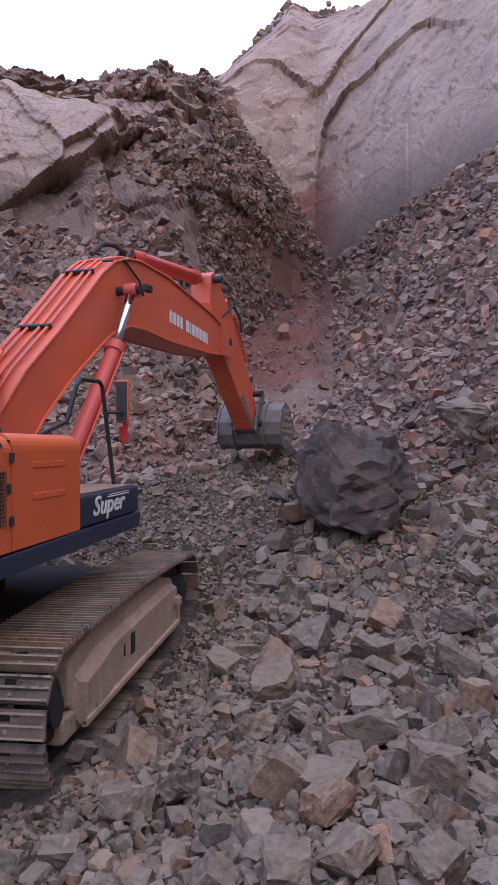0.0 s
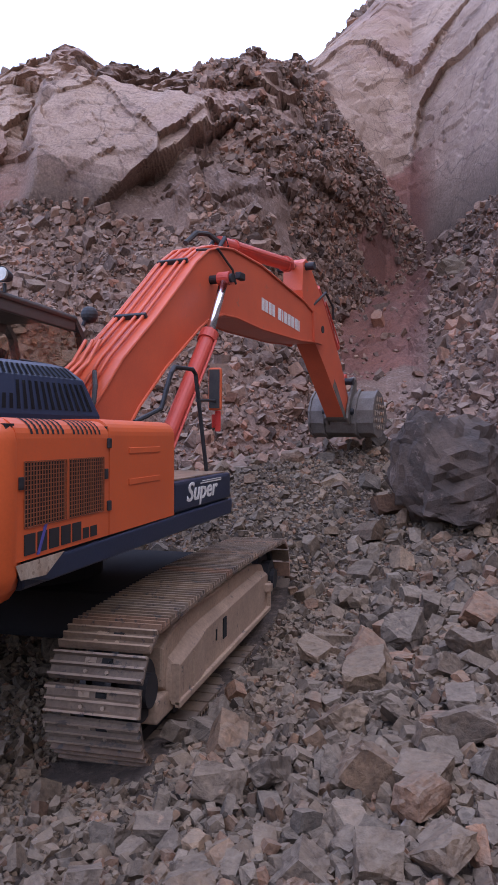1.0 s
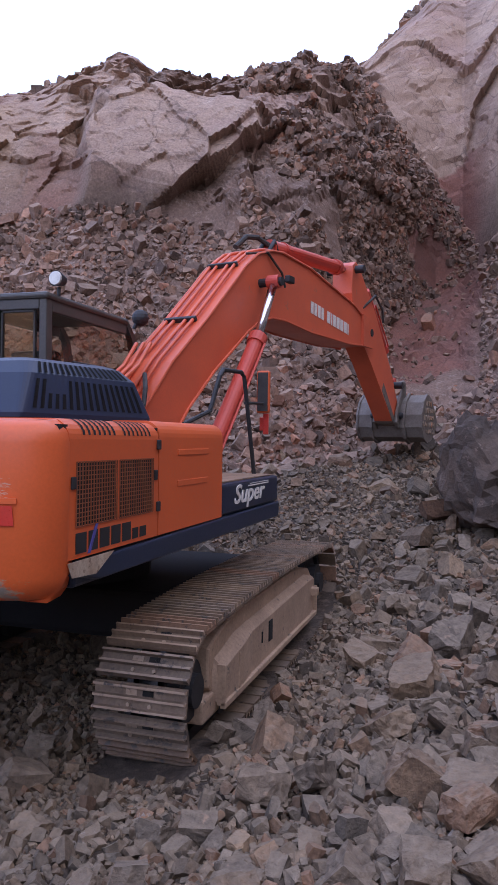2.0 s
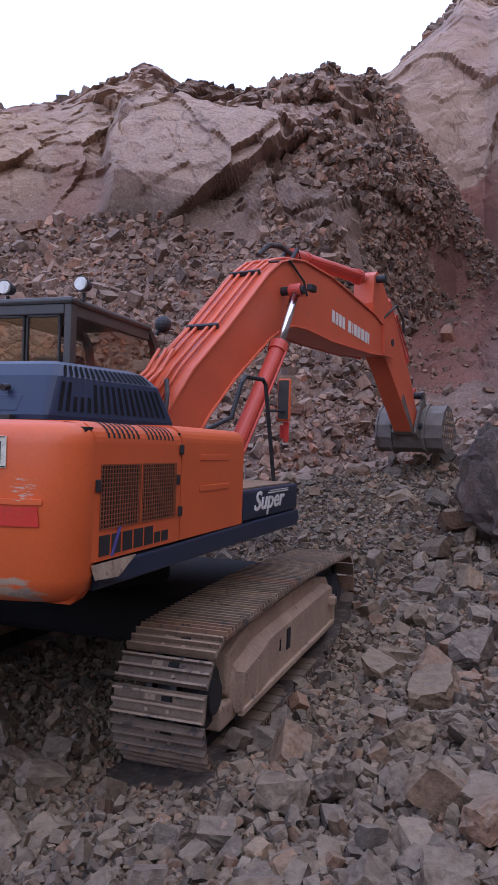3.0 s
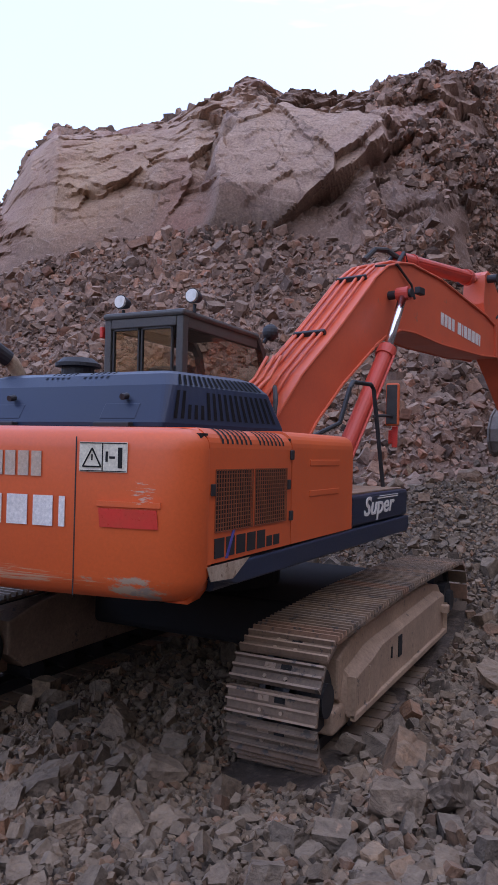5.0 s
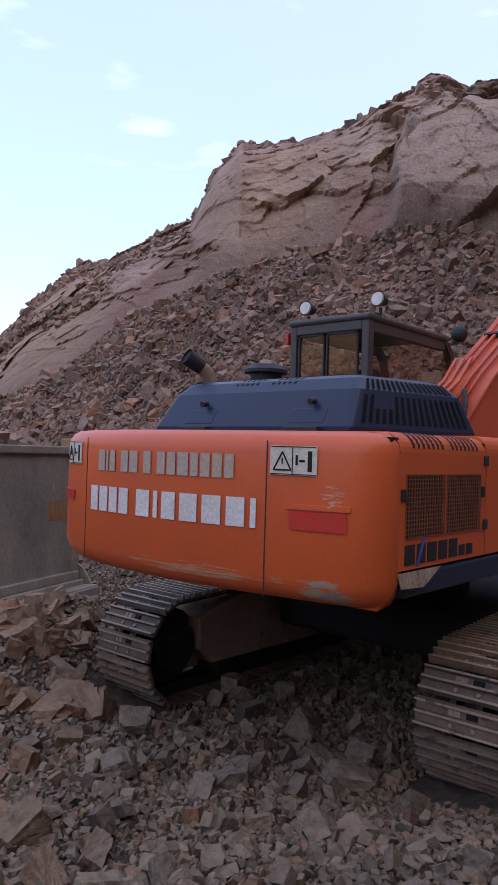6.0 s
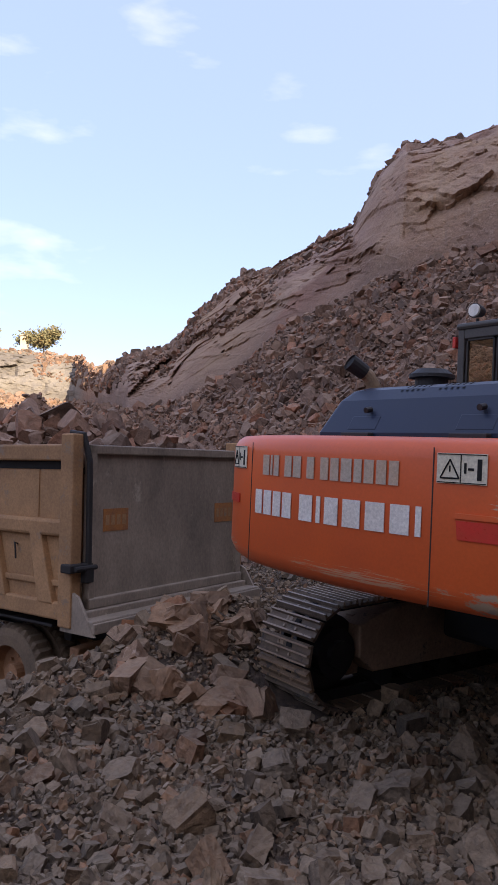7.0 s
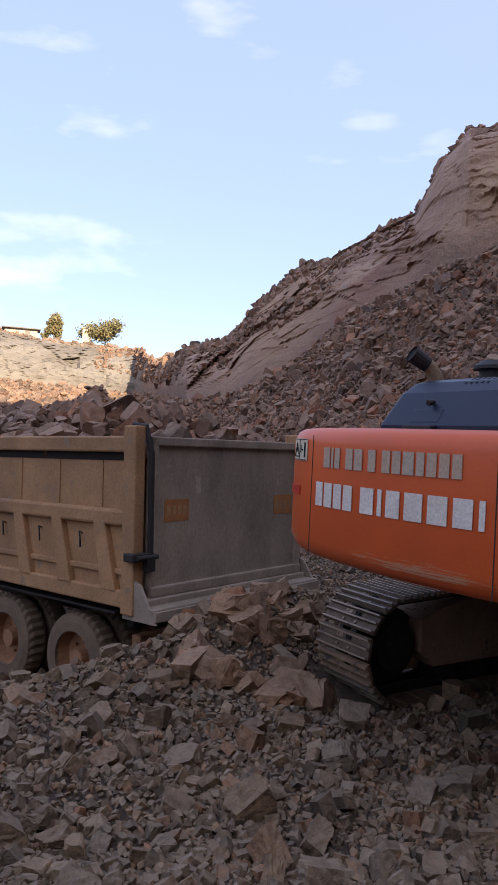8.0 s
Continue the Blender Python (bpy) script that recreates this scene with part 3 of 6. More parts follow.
def bent(bm, pts, r, seg=8):
    """A round bar swept through the points, in one piece."""
    pts = [Vector(p) for p in pts]
    rings = []
    side_dir = None
    for i, p in enumerate(pts):
        t = (pts[min(i + 1, len(pts) - 1)] - pts[max(i - 1, 0)]).normalized()
        if side_dir is None:
            side_dir = t.orthogonal().normalized()
        side_dir = (side_dir - t * side_dir.dot(t)).normalized()
        up = t.cross(side_dir)
        rings.append([bm.verts.new(p + (side_dir * math.cos(a) + up * math.sin(a)) * r) for a in [2 * math.pi * k / seg for k in range(seg)]])
    for a, c in zip(rings, rings[1:]):
        for k in range(seg):
            bm.faces.new((a[k], a[(k + 1) % seg], c[(k + 1) % seg], c[k]))
    bm.faces.new(rings[0][::-1])
    bm.faces.new(rings[-1])
    return bm


def prism(bm, outline, lo, hi, m=None, bevel=0.0):
    """A plate: an outline of (u, v) in local y, z, thick from x=lo to x=hi."""
    a = [bm.verts.new((lo, u, v)) for u, v in outline]
    b = [bm.verts.new((hi, u, v)) for u, v in outline]
    k = len(outline)
    fs = [bm.faces.new(a), bm.faces.new(b[::-1])]
    for i in range(k):
        fs.append(bm.faces.new((a[i], b[i], b[(i + 1) % k], a[(i + 1) % k])))
    bmesh.ops.recalc_face_normals(bm, faces=fs)
    if bevel:
        es = list({e for f in fs[:2] for e in f.edges})
        bmesh.ops.bevel(bm, geom=es, offset=bevel, segments=2, affect="EDGES", profile=0.5)
    if m is not None:
        bmesh.ops.transform(bm, matrix=m, verts=bm.verts[:])
    return bm


def lettering(text, size, mat, parent, m, name, depth=0.003, squeeze=1.0, width=None, slant=0.0):
    """Raised letters from the built-in font, as a mesh; width stretches the line to that length."""
    cu = bpy.data.curves.new(name, "FONT")
    cu.body, cu.size, cu.extrude, cu.resolution_u, cu.shear = text, size, depth, 3, slant
    cu.offset = size * 0.016
    tmp = bpy.data.objects.new(name, cu)
    scene.collection.objects.link(tmp)
    bpy.context.view_layer.update()
    me = bpy.data.meshes.new_from_object(tmp.evaluated_get(bpy.context.evaluated_depsgraph_get()))
    bpy.data.objects.remove(tmp)
    bpy.data.curves.remove(cu)
    xs = [v.co.x for v in me.vertices]
    lo, hi = min(xs), max(xs)
    k = (width / (hi - lo)) if width else squeeze
    for v in me.vertices:
        v.co.x = (v.co.x - lo) * k
    me.materials.append(mat)
    ob = new(name, me)
    ob.parent = parent
    ob.matrix_local = m
    return ob


# ---- excavator ----
EXC = thing("excavator", "orange crawler excavator with dark blue hood, digging in the rubble", "excavator")
ARC_R, ARC_Y = 4.07, 1.35


def back_line():
    """The counterweight's plan: a shallow arc that turns forward in a wide bend at each end."""
    def corner(a, ta, b, tb, k):
        a, ta, b, tb = (np.array(q) for q in (a, ta, b, tb))
        t = np.linspace(0, 1, 15)[:, None]
        return (1 - t) ** 3 * a + 3 * t * (1 - t) ** 2 * (a + ta * k) + 3 * t * t * (1 - t) * (b - tb * k) + t ** 3 * b

    mid = np.array([(ARC_R * math.sin(u / ARC_R), ARC_Y - ARC_R * math.cos(u / ARC_R)) for u in np.linspace(-0.70, 0.80, 31)])
    t0, t1 = (mid[0] - mid[1]) / np.linalg.norm(mid[0] - mid[1]), (mid[-1] - mid[-2]) / np.linalg.norm(mid[-1] - mid[-2])
    left = corner(mid[0], t0, (-1.315, -2.22), (-0.25, 0.97), 0.27)[1:]
    right = corner(mid[-1], t1, (1.362, -2.36), (0.1, 0.99), 0.24)[1:]
    return np.concatenate([left[::-1], mid, right])


BACK = back_line()
BACK_U = np.concatenate([[0], np.cumsum(np.linalg.norm(np.diff(BACK, axis=0), axis=1))])
BACK_U = BACK_U - np.interp(0.0, BACK[:, 0], BACK_U)


def arc_point(u, out=0.0):
    """A point on the counterweight's back at length u from its middle, moved outwards."""
    x, y = np.interp(u, BACK_U, BACK[:, 0]), np.interp(u, BACK_U, BACK[:, 1])
    dx, dy = (np.interp(u + 0.03, BACK_U, BACK[:, q]) - np.interp(u - 0.03, BACK_U, BACK[:, q]) for q in (0, 1))
    d = math.hypot(dx, dy)
    return float(x + out * dy / d), float(y - out * dx / d)


def counterweight_material():
    m = M_ORANGE.copy()
    m.name = "scraped_orange_counterweight_paint"
    n, l = m.node_tree.nodes, m.node_tree.links
    b = n["Principled BSDF"]
    old = b.inputs["Base Color"].links[0].from_socket
    geo = n.new("ShaderNodeNewGeometry")

    def patch(centre, size, scale, gain, stretch):
        mp = n.new("ShaderNodeMapping")
        mp.inputs["Location"].default_value = [-c / s for c, s in zip(centre, size)]
        mp.inputs["Scale"].default_value = [1 / s for s in size]
        l.new(geo.outputs["Position"], mp.inputs["Vector"])
        ln = n.new("ShaderNodeVectorMath")
        ln.operation = "LENGTH"
        l.new(mp.outputs["Vector"], ln.inputs[0])
        mp2 = n.new("ShaderNodeMapping")
        mp2.inputs["Scale"].default_value = stretch
        l.new(geo.outputs["Position"], mp2.inputs["Vector"])
        t = n.new("ShaderNodeTexNoise")
        t.inputs["Scale"].default_value, t.inputs["Detail"].default_value, t.inputs["Roughness"].default_value = scale, 9, 0.7
        l.new(mp2.outputs["Vector"], t.inputs["Vector"])
        s = n.new("ShaderNodeMath")
        s.operation = "MULTIPLY_ADD"
        l.new(ln.outputs["Value"], s.inputs[0])
        s.inputs[1].default_value = -gain
        l.new(t.outputs["Fac"], s.inputs[2])
        r = n.new("ShaderNodeMapRange")
        r.inputs["From Min"].default_value, r.inputs["From Max"].default_value = 0.40, 0.46
        l.new(s.outputs[0], r.inputs["Value"])
        return r.outputs["Result"]

    col = old
    for fac, tone in ((patch((1.05, -2.55, 1.27), (0.42, 0.5, 0.12), 6, 0.34, (1, 1, 2.5)), (0.45, 0.33, 0.23)), (patch((1.12, -2.55, 1.25), (0.25, 0.5, 0.10), 8, 0.33, (1, 1, 2)), (0.30, 0.25, 0.21)),
                      (patch((-0.95, -2.5, 1.3), (0.5, 0.5, 0.12), 9, 0.37, (1, 1, 6)), (0.5, 0.36, 0.26)), (patch((0.3, -2.7, 1.3), (1.4, 0.5, 0.10), 7, 0.40, (0.5, 1, 14)), (0.62, 0.33, 0.2)),
                      (patch((1.12, -2.5, 1.72), (0.14, 0.5, 0.16), 14, 0.42, (1, 1, 6)), (0.6, 0.4, 0.3))):
        x = n.new("ShaderNodeMix")
        x.data_type = "RGBA"
        l.new(fac, x.inputs["Factor"])
        l.new(col, x.inputs["A"])
        x.inputs["B"].default_value = (*tone, 1)
        col = x.outputs["Result"]
    l.new(col, b.inputs["Base Color"])
    return m


M_CW = counterweight_material()


def loft(bm, rings, cap=True):
    vs = [[bm.verts.new(p) for p in ring] for ring in rings]
    k = len(rings[0])
    for a, b in zip(vs, vs[1:]):
        for i in range(k):
            bm.faces.new((a[i], a[(i + 1) % k], b[(i + 1) % k], b[i]))
    if cap:
        bm.faces.new(vs[0][::-1])
        bm.faces.new(vs[-1])
    bmesh.ops.recalc_face_normals(bm, faces=bm.faces[:])
    return bm


def plan_inset(pts, d):
    out = []
    k = len(pts)
    for i in range(k):
        a, b, c = Vector(pts[i - 1]), Vector(pts[i]), Vector(pts[(i + 1) % k])
        t = (c - a).normalized()
        nrm = Vector((-t.y, t.x))
        out.append(tuple(b + nrm * d))
    return out


def build_counterweight():
    outline = [tuple(q) for q in BACK] + [(1.30, -2.2), (-1.27, -2.1)]
    rings = []
    for z, d in ((1.19, 0.20), (1.205, 0.10), (1.25, 0.035), (1.32, 0.0), (1.94, 0.0), (1.985, 0.008), (2.02, 0.03), (2.045, 0.07), (2.055, 0.16)):
        rings.append([(x, y, z) for x, y in plan_inset(outline, d)])
    cw = part("counterweight", loft(bmesh.new(), rings), M_CW, EXC, "orange painted steel with scraped lower corner", smooth=True)
    return cw


CW = build_counterweight()
for poly in CW.data.polygons:
    poly.use_smooth = abs(poly.normal.z) < 0.98


def curved_plate(name, u0, u1, z0, z1, mat, out=0.004, thick=0.004, label="", skew=0.0):
    bm = bmesh.new()
    k = max(2, int((u1 - u0) / 0.03))
    for i in range(k + 1):
        u = u0 + (u1 - u0) * i / k
        for z in (z0, z1):
            uu = u + skew * (z - z0)
            for o in (out, out + thick):
                bm.verts.new((*arc_point(uu, o), z))
    bm.verts.ensure_lookup_table()
    v = bm.verts
    for i in range(k):
        a, b = i * 4, i * 4 + 4
        bm.faces.new((v[a + 1], v[b + 1], v[b + 3], v[a + 3]))
        bm.faces.new((v[a], v[a + 2], v[b + 2], v[b]))
        bm.faces.new((v[a], v[b], v[b + 1], v[a + 1]))
        bm.faces.new((v[a + 2], v[a + 3], v[b + 3], v[b + 2]))
    bm.faces.new((v[0], v[1], v[3], v[2]))
    e = k * 4
    bm.faces.new((v[e], v[e + 2], v[e + 3], v[e + 1]))
    bmesh.ops.recalc_face_normals(bm, faces=bm.faces[:])
    return part(name, bm, mat, CW, label)


# lettering on the back, drawn as plain bars
def bars(u, end, z0, z1, widths, gap, mat):
    k = (end - u) / (sum(abs(w) for w in widths) + gap * (len(widths) - 1))
    for w in widths:
        if w > 0:
            curved_plate("lettering_bar", u, u + w * k, z0, z1, mat)
        u += (abs(w) + gap) * k


bars(-0.61, -0.21, 1.555, 1.705, (0.085, 0.09, 0.085, 0.09), 0.022, M_WHITE)
bars(-0.13, 0.725, 1.555, 1.705, (0.11, 0.032, 0.10, 0.12, 0.12, 0.11, 0.032), 0.034, M_WHITE)
bars(-0.53, 0.585, 1.80, 1.925, (0.075, 0.02, 0.055, -0.03, 0.07, 0.075, -0.02, 0.065, -0.02, 0.065, 0.065, 0.08, 0.055, 0.065, 0.065, 0.06), 0.018, M_SILVER)
for u0, u1 in ((0.80, 1.06), (-1.02, -0.76)):
    curved_plate("warning_sticker", u0, u1, 1.83, 1.975, M_STICKER, label="cream warning sticker with a black triangle")
    um = u0 + 0.02
    bm = bmesh.new()
    for a, b in (((0, 0), (0.10, 0)), ((0.10, 0), (0.05, 0.09)), ((0.05, 0.09), (0, 0)), ((0.05, 0.03), (0.05, 0.06))):
        pa, pb = [(*arc_point(um + p[0], 0.010), 1.855 + p[1]) for p in (a, b)]
        tube(bm, pa, pb, 0.004, seg=5)
    part("warning_triangle", bm, M_BLACK, CW)
    for du, dz, w, h in ((0.145, 0.05, 0.012, 0.05), (0.165, 0.065, 0.03, 0.012), (0.212, 0.02, 0.022, 0.10), (0.125, 0.005, 0.005, 0.135), (0.004, 0.003, 0.252, 0.004), (0.004, 0.138, 0.252, 0.004)):
        curved_plate("sticker_mark", u0 + du, u0 + du + w, 1.83 + dz, 1.83 + dz + h, M_BLACK, out=0.009, thick=0.002)
curved_plate("reflector", 0.92, 1.22, 1.565, 1.655, M_REFLECT, out=0.003, thick=0.006, label="faded red reflector strip", skew=-0.1)
curved_plate("reflector", -1.12, -0.86, 1.60, 1.66, M_REFLECT, out=0.003, thick=0.006)
curved_plate("ledge", 0.90, 1.23, 1.665, 1.69, M_CW, out=-0.002, thick=0.014)
for u in (0.775, -0.69):
    curved_plate("seam", u, u + 0.006, 1.22, 2.0, M_DARK, out=0.0, thick=0.0025)

# side panels of the upper structure
X = 1.355
bm = boxes(((-1.3, -2.25, 1.23), (1.33, -0.2, 1.37), 0.02), ((0.72, -0.25, 1.23), (1.355, 1.41, 1.38), 0.03), ((-1.3, -0.25, 1.23), (-0.2, 1.5, 1.38), 0.03), ((-0.25, -0.3, 1.23), (0.8, 0.9, 1.33), 0.02))
part("deck_frame", bm, M_BLUE, EXC, "dark blue deck frame with rounded skirt")
bm = bmesh.new()
prism(bm, [(-2.3, 1.36), (-2.3, 1.30), (-2.05, 1.245), (1.38, 1.235), (1.41, 1.27), (1.41, 1.375), (-0.2, 1.375)], 1.325, 1.365, bevel=0.012)
part("skirt", bm, M_BLUE, EXC)
bm = bmesh.new()
prism(bm, [(-2.37, 1.375), (-2.33, 1.30), (-2.1, 1.285), (-1.92, 1.375)], 1.368, 1.372)
part("worn_corner", bm, M_SCRAPE, EXC, "skirt corner scraped to bare pale metal")


def side_panel(name, y0, y1, z0, z1, depth, mat, r=0.10):
    """A hood panel on the right side, with a rounded upper edge running along y."""
    prof = [(X - depth, z0), (X, z0), (X, z1 - r)]
    prof += [(X - r + r * math.cos(a), z1 - r + r * math.sin(a)) for a in [math.pi / 2 * k / 6 for k in range(1, 7)]]
    prof += [(X - depth, z1)]
    bm = bmesh.new()
    loft(bm, [[(x, y, z) for x, z in prof] for y in (y0, y0 + 0.01, y1 - 0.01, y1)])
    return part(name, bm, mat, EXC)


DOOR = side_panel("engine_door", -2.345, -1.345, 1.382, 2.06, 0.75, M_ORANGE)
TANK = side_panel("fuel_tank", -1.332, -0.20, 1.382, 2.075, 0.66, M_ORANGE)
part("door_gap", boxes(((0.7, -2.40, 1.36), (X - 0.02, -2.33, 2.03))), M_BLACK, EXC)
part("door_gap", boxes(((0.8, -1.35, 1.39), (X - 0.015, -1.325, 2.03))), M_BLACK, EXC)
bm = bmesh.new()
for y0, y1 in ((-2.27, -1.88), (-1.83, -1.43)):
    box(bm, (X - 0.002, y0, 1.54), (X + 0.002, y1, 1.845))
part("grille_recess", bm, M_BLACK, DOOR)
bm = bmesh.new()
for y0, y1 in ((-2.28, -1.87), (-1.84, -1.42)):
    k = 15
    for i in range(k + 1):
        y = y0 + (y1 - y0) * i / k
        box(bm, (X + 0.001, y - 0.0022, 1.535), (X + 0.007, y + 0.0022, 1.85))
    for i in range(15):
        z = 1.535 + 0.315 * i / 14
        box(bm, (X + 0.002, y0, z - 0.002), (X + 0.006, y1, z + 0.002))
part("grille", bm, material("dusty_grille_paint", (0.30, 0.09, 0.04), 0.6), DOOR, "dusty orange wire grille")
louvres = [-2.22 + 0.052 * k for k in range(7)] + [-1.79 + 0.052 * k for k in range(7)]
for y in louvres:
    bm = bmesh.new()
    for s in range(5):
        a0, a1 = radians(12 + s * 15), radians(12 + s * 15 + 15)
        cx, cz, r = X - 0.10, 1.96, 0.1025
        bm.faces.new([bm.verts.new(p) for p in ((cx + r * math.cos(a0), y, cz + r * math.sin(a0)), (cx + r * math.cos(a0), y + 0.022, cz + r * math.sin(a0)),
                                                (cx + r * math.cos(a1), y + 0.022 + 0.006, cz + r * math.sin(a1)), (cx + r * math.cos(a1), y + 0.006, cz + r * math.sin(a1)))])
    part("louvre", bm, M_BLACK, DOOR)
for z in (1.56, 1.93):
    part("hinge", boxes(((X, -1.375, z - 0.03), (X + 0.018, -1.335, z + 0.03), 0.006)), M_DARK, DOOR)
part("pressed_rib", boxes(((X - 0.004, -1.05, 1.86), (X + 0.006, -0.5, 1.90), 0.004), ((X - 0.004, -1.05, 1.66), (X + 0.006, -0.5, 1.70), 0.004)), M_ORANGE, TANK)
# model badge as plain bars
y = -2.28
for w, h in ((0.10, 0.10), (0.09, 0.10), (0.10, 0.10), (0.10, 0.10), (0.10, 0.10), (0.07, 0.06), (0.08, 0.06)):
    part("badge_bar", boxes(((X + 0.001, y, 1.405), (X + 0.004, y + w, 1.405 + h))), M_DARK, DOOR)
    y += w + 0.022
bm = bmesh.new()
prism(bm, [(-2.17, 1.395), (-2.145, 1.395), (-2.07, 1.535), (-2.095, 1.535)], X + 0.003, X + 0.007)
part("badge_stroke", bm, material("blue_badge", (0.10, 0.09, 0.35), 0.5), DOOR)

# toolbox step at the front
TOOL = part("toolbox", boxes(((0.72, -0.19, 1.385), (1.352, 1.40, 1.625), 0.025)), M_BLUE, EXC, "dark blue toolbox with a grey step plate")
part("step_plate", boxes(((0.76, -0.15, 1.625), (1.30, 1.36, 1.64), 0.004)), M_SHOE, TOOL)
lettering("Super", 0.21, M_WHITE, TOOL, Matrix(((0, 0, 1, X - 0.001), (1, 0, 0, 0.10), (0, 1, 0, 1.455), (0, 0, 0, 1))), "badge_lettering", width=0.85, slant=0.25)
part("badge_line", boxes(((X - 0.002, 0.45, 1.575), (X + 0.002, 1.06, 1.585)), ((X - 0.002, 0.5, 1.594), (X + 0.002, 1.06, 1.60))), M_WHITE, TOOL)

# engine hood
def hood_ring(z, x0, xr, xf, y0, y1, r):
    """Outline of the hood at a height: xr and xf are the right side at the rear and at the front."""
    base = [(x0, y0), (xr, y0), (xf, y1), (x0, y1)]
    out = []
    for i in range(4):
        a, c, d = Vector(base[i - 1]), Vector(base[i]), Vector(base[(i + 1) % 4])
        p, q = c + (a - c).normalized() * r, c + (d - c).normalized() * r
        for k in range(5):
            s = k / 4
            out.append((*((1 - s) ** 2 * p + 2 * s * (1 - s) * c + s * s * q), z))
    return out


bm = bmesh.new()
loft(bm, [hood_ring(2.06, -0.80, 0.84, 1.12, -2.0, -0.95, 0.03), hood_ring(2.10, -0.80, 0.84, 1.12, -2.0, -0.95, 0.03), hood_ring(2.33, -0.75, 0.79, 1.03, -1.86, -0.99, 0.05), hood_ring(2.405, -0.71, 0.74, 0.95, -1.78, -1.03, 0.07),
          hood_ring(2.43, -0.66, 0.68, 0.87, -1.71, -1.08, 0.07)])
HOOD = part("engine_hood", bm, M_BLUE, EXC, "dark blue engine hood with cooling slots", smooth=False)
part("hood_base", loft(bmesh.new(), [hood_ring(z, -0.82, 0.86, 1.14, -2.03, -0.93, 0.02) for z in (2.04, 2.075)]), M_BLACK, HOOD)


def slot(a, b, c, d, parent):
    """A dark slot: a thin quad just proud of the hood, with rounded ends kept simple."""
    bm = bmesh.new()
    bm.faces.new([bm.verts.new(p) for p in (a, b, c, d)])
    bmesh.ops.solidify(bm, geom=bm.faces[:], thickness=0.003)
    part("cooling_slot", bm, M_BLACK, parent)


def right_face(s, k, out=0.004):
    """A point on the hood's right flank: s from rear to front, k from the base to the break."""
    x = (0.84 - 0.05 * k) * (1 - s) + (1.12 - 0.09 * k) * s
    y = (-2.0 + 0.14 * k) * (1 - s) + (-0.95 - 0.04 * k) * s
    return (x + out, y - out * 0.25, 2.10 + 0.23 * k + 0.001)


def right_top(s, k, out=0.004):
    x = (0.79 - 0.05 * k) * (1 - s) + (1.03 - 0.08 * k) * s
    y = (-1.86 + 0.08 * k) * (1 - s) + (-0.99 - 0.04 * k) * s
    return (x + out, y - out * 0.25, 2.33 + 0.075 * k + 0.003)


for i in range(17):
    s = 0.07 + i * 0.052
    hi = 0.86 if i > 4 else (0.86 if i < 2 else 0.5)
    slot(right_face(s, 0.12), right_face(s + 0.026, 0.12), right_face(s + 0.026, hi), right_face(s, hi), HOOD)
for i in range(17):
    s = 0.08 + i * 0.05
    slot(right_top(s, 0.05), right_top(s + 0.024, 0.05), right_top(s + 0.024, 0.95), right_top(s, 0.95), HOOD)
for i in range(12):
    if i in (5, 6):
        continue
    x = -0.22 + i * 0.045
    slot((x, -1.806, 2.387), (x + 0.016, -1.806, 2.387), (x + 0.05, -1.722, 2.434), (x + 0.034, -1.722, 2.434), HOOD)
for x in (-0.50, 0.40):
    bm = bmesh.new()
    tube(bm, (x + 0.13, -1.92, 2.26), (x + 0.13, -1.97, 2.25), 0.02, seg=10)
    part("hood_knob", bm, M_DARK, HOOD)
    part("hood_hinge", boxes(((x - 0.02, -2.05, 2.05), (x + 0.24, -1.995, 2.10), 0.008)), M_DARK, HOOD)
    part("hood_pocket", boxes(((x - 0.02, -0.006, -0.055), (x + 0.24, 0.006, 0.055), 0.005, Matrix.Translation((0, -1.957, 2.165)) @ Matrix.Rotation(-0.546, 4, "X"))), M_BLUE, HOOD)
bm = bmesh.new()
bent(bm, [(-0.73, -1.50, 2.36), (-0.74, -1.52, 2.47), (-0.755, -1.57, 2.545), (-0.775, -1.63, 2.585)], 0.052, 14)
part("exhaust_pipe", bm, M_PIPE, EXC, "rust-coloured bent exhaust pipe")
bm = bmesh.new()
tube(bm, (-0.762, -1.60, 2.565), (-0.80, -1.72, 2.635), 0.058, 0.064, caps=False)
part("exhaust_tip", bm, M_DARK, EXC)
bm = bmesh.new()
tube(bm, (-0.786, -1.68, 2.61), (-0.797, -1.712, 2.63), 0.058)
part("exhaust_opening", bm, M_BLACK, EXC)
bm = bmesh.new()
tube(bm, (-0.42, -1.25, 2.40), (-0.42, -1.25, 2.54), 0.12, seg=24)
tube(bm, (-0.42, -1.25, 2.535), (-0.42, -1.25, 2.56), 0.165, seg=24)
tube(bm, (-0.42, -1.25, 2.56), (-0.42, -1.25, 2.60), 0.16, 0.11, seg=24)
part("air_precleaner", bm, M_DARK, EXC)

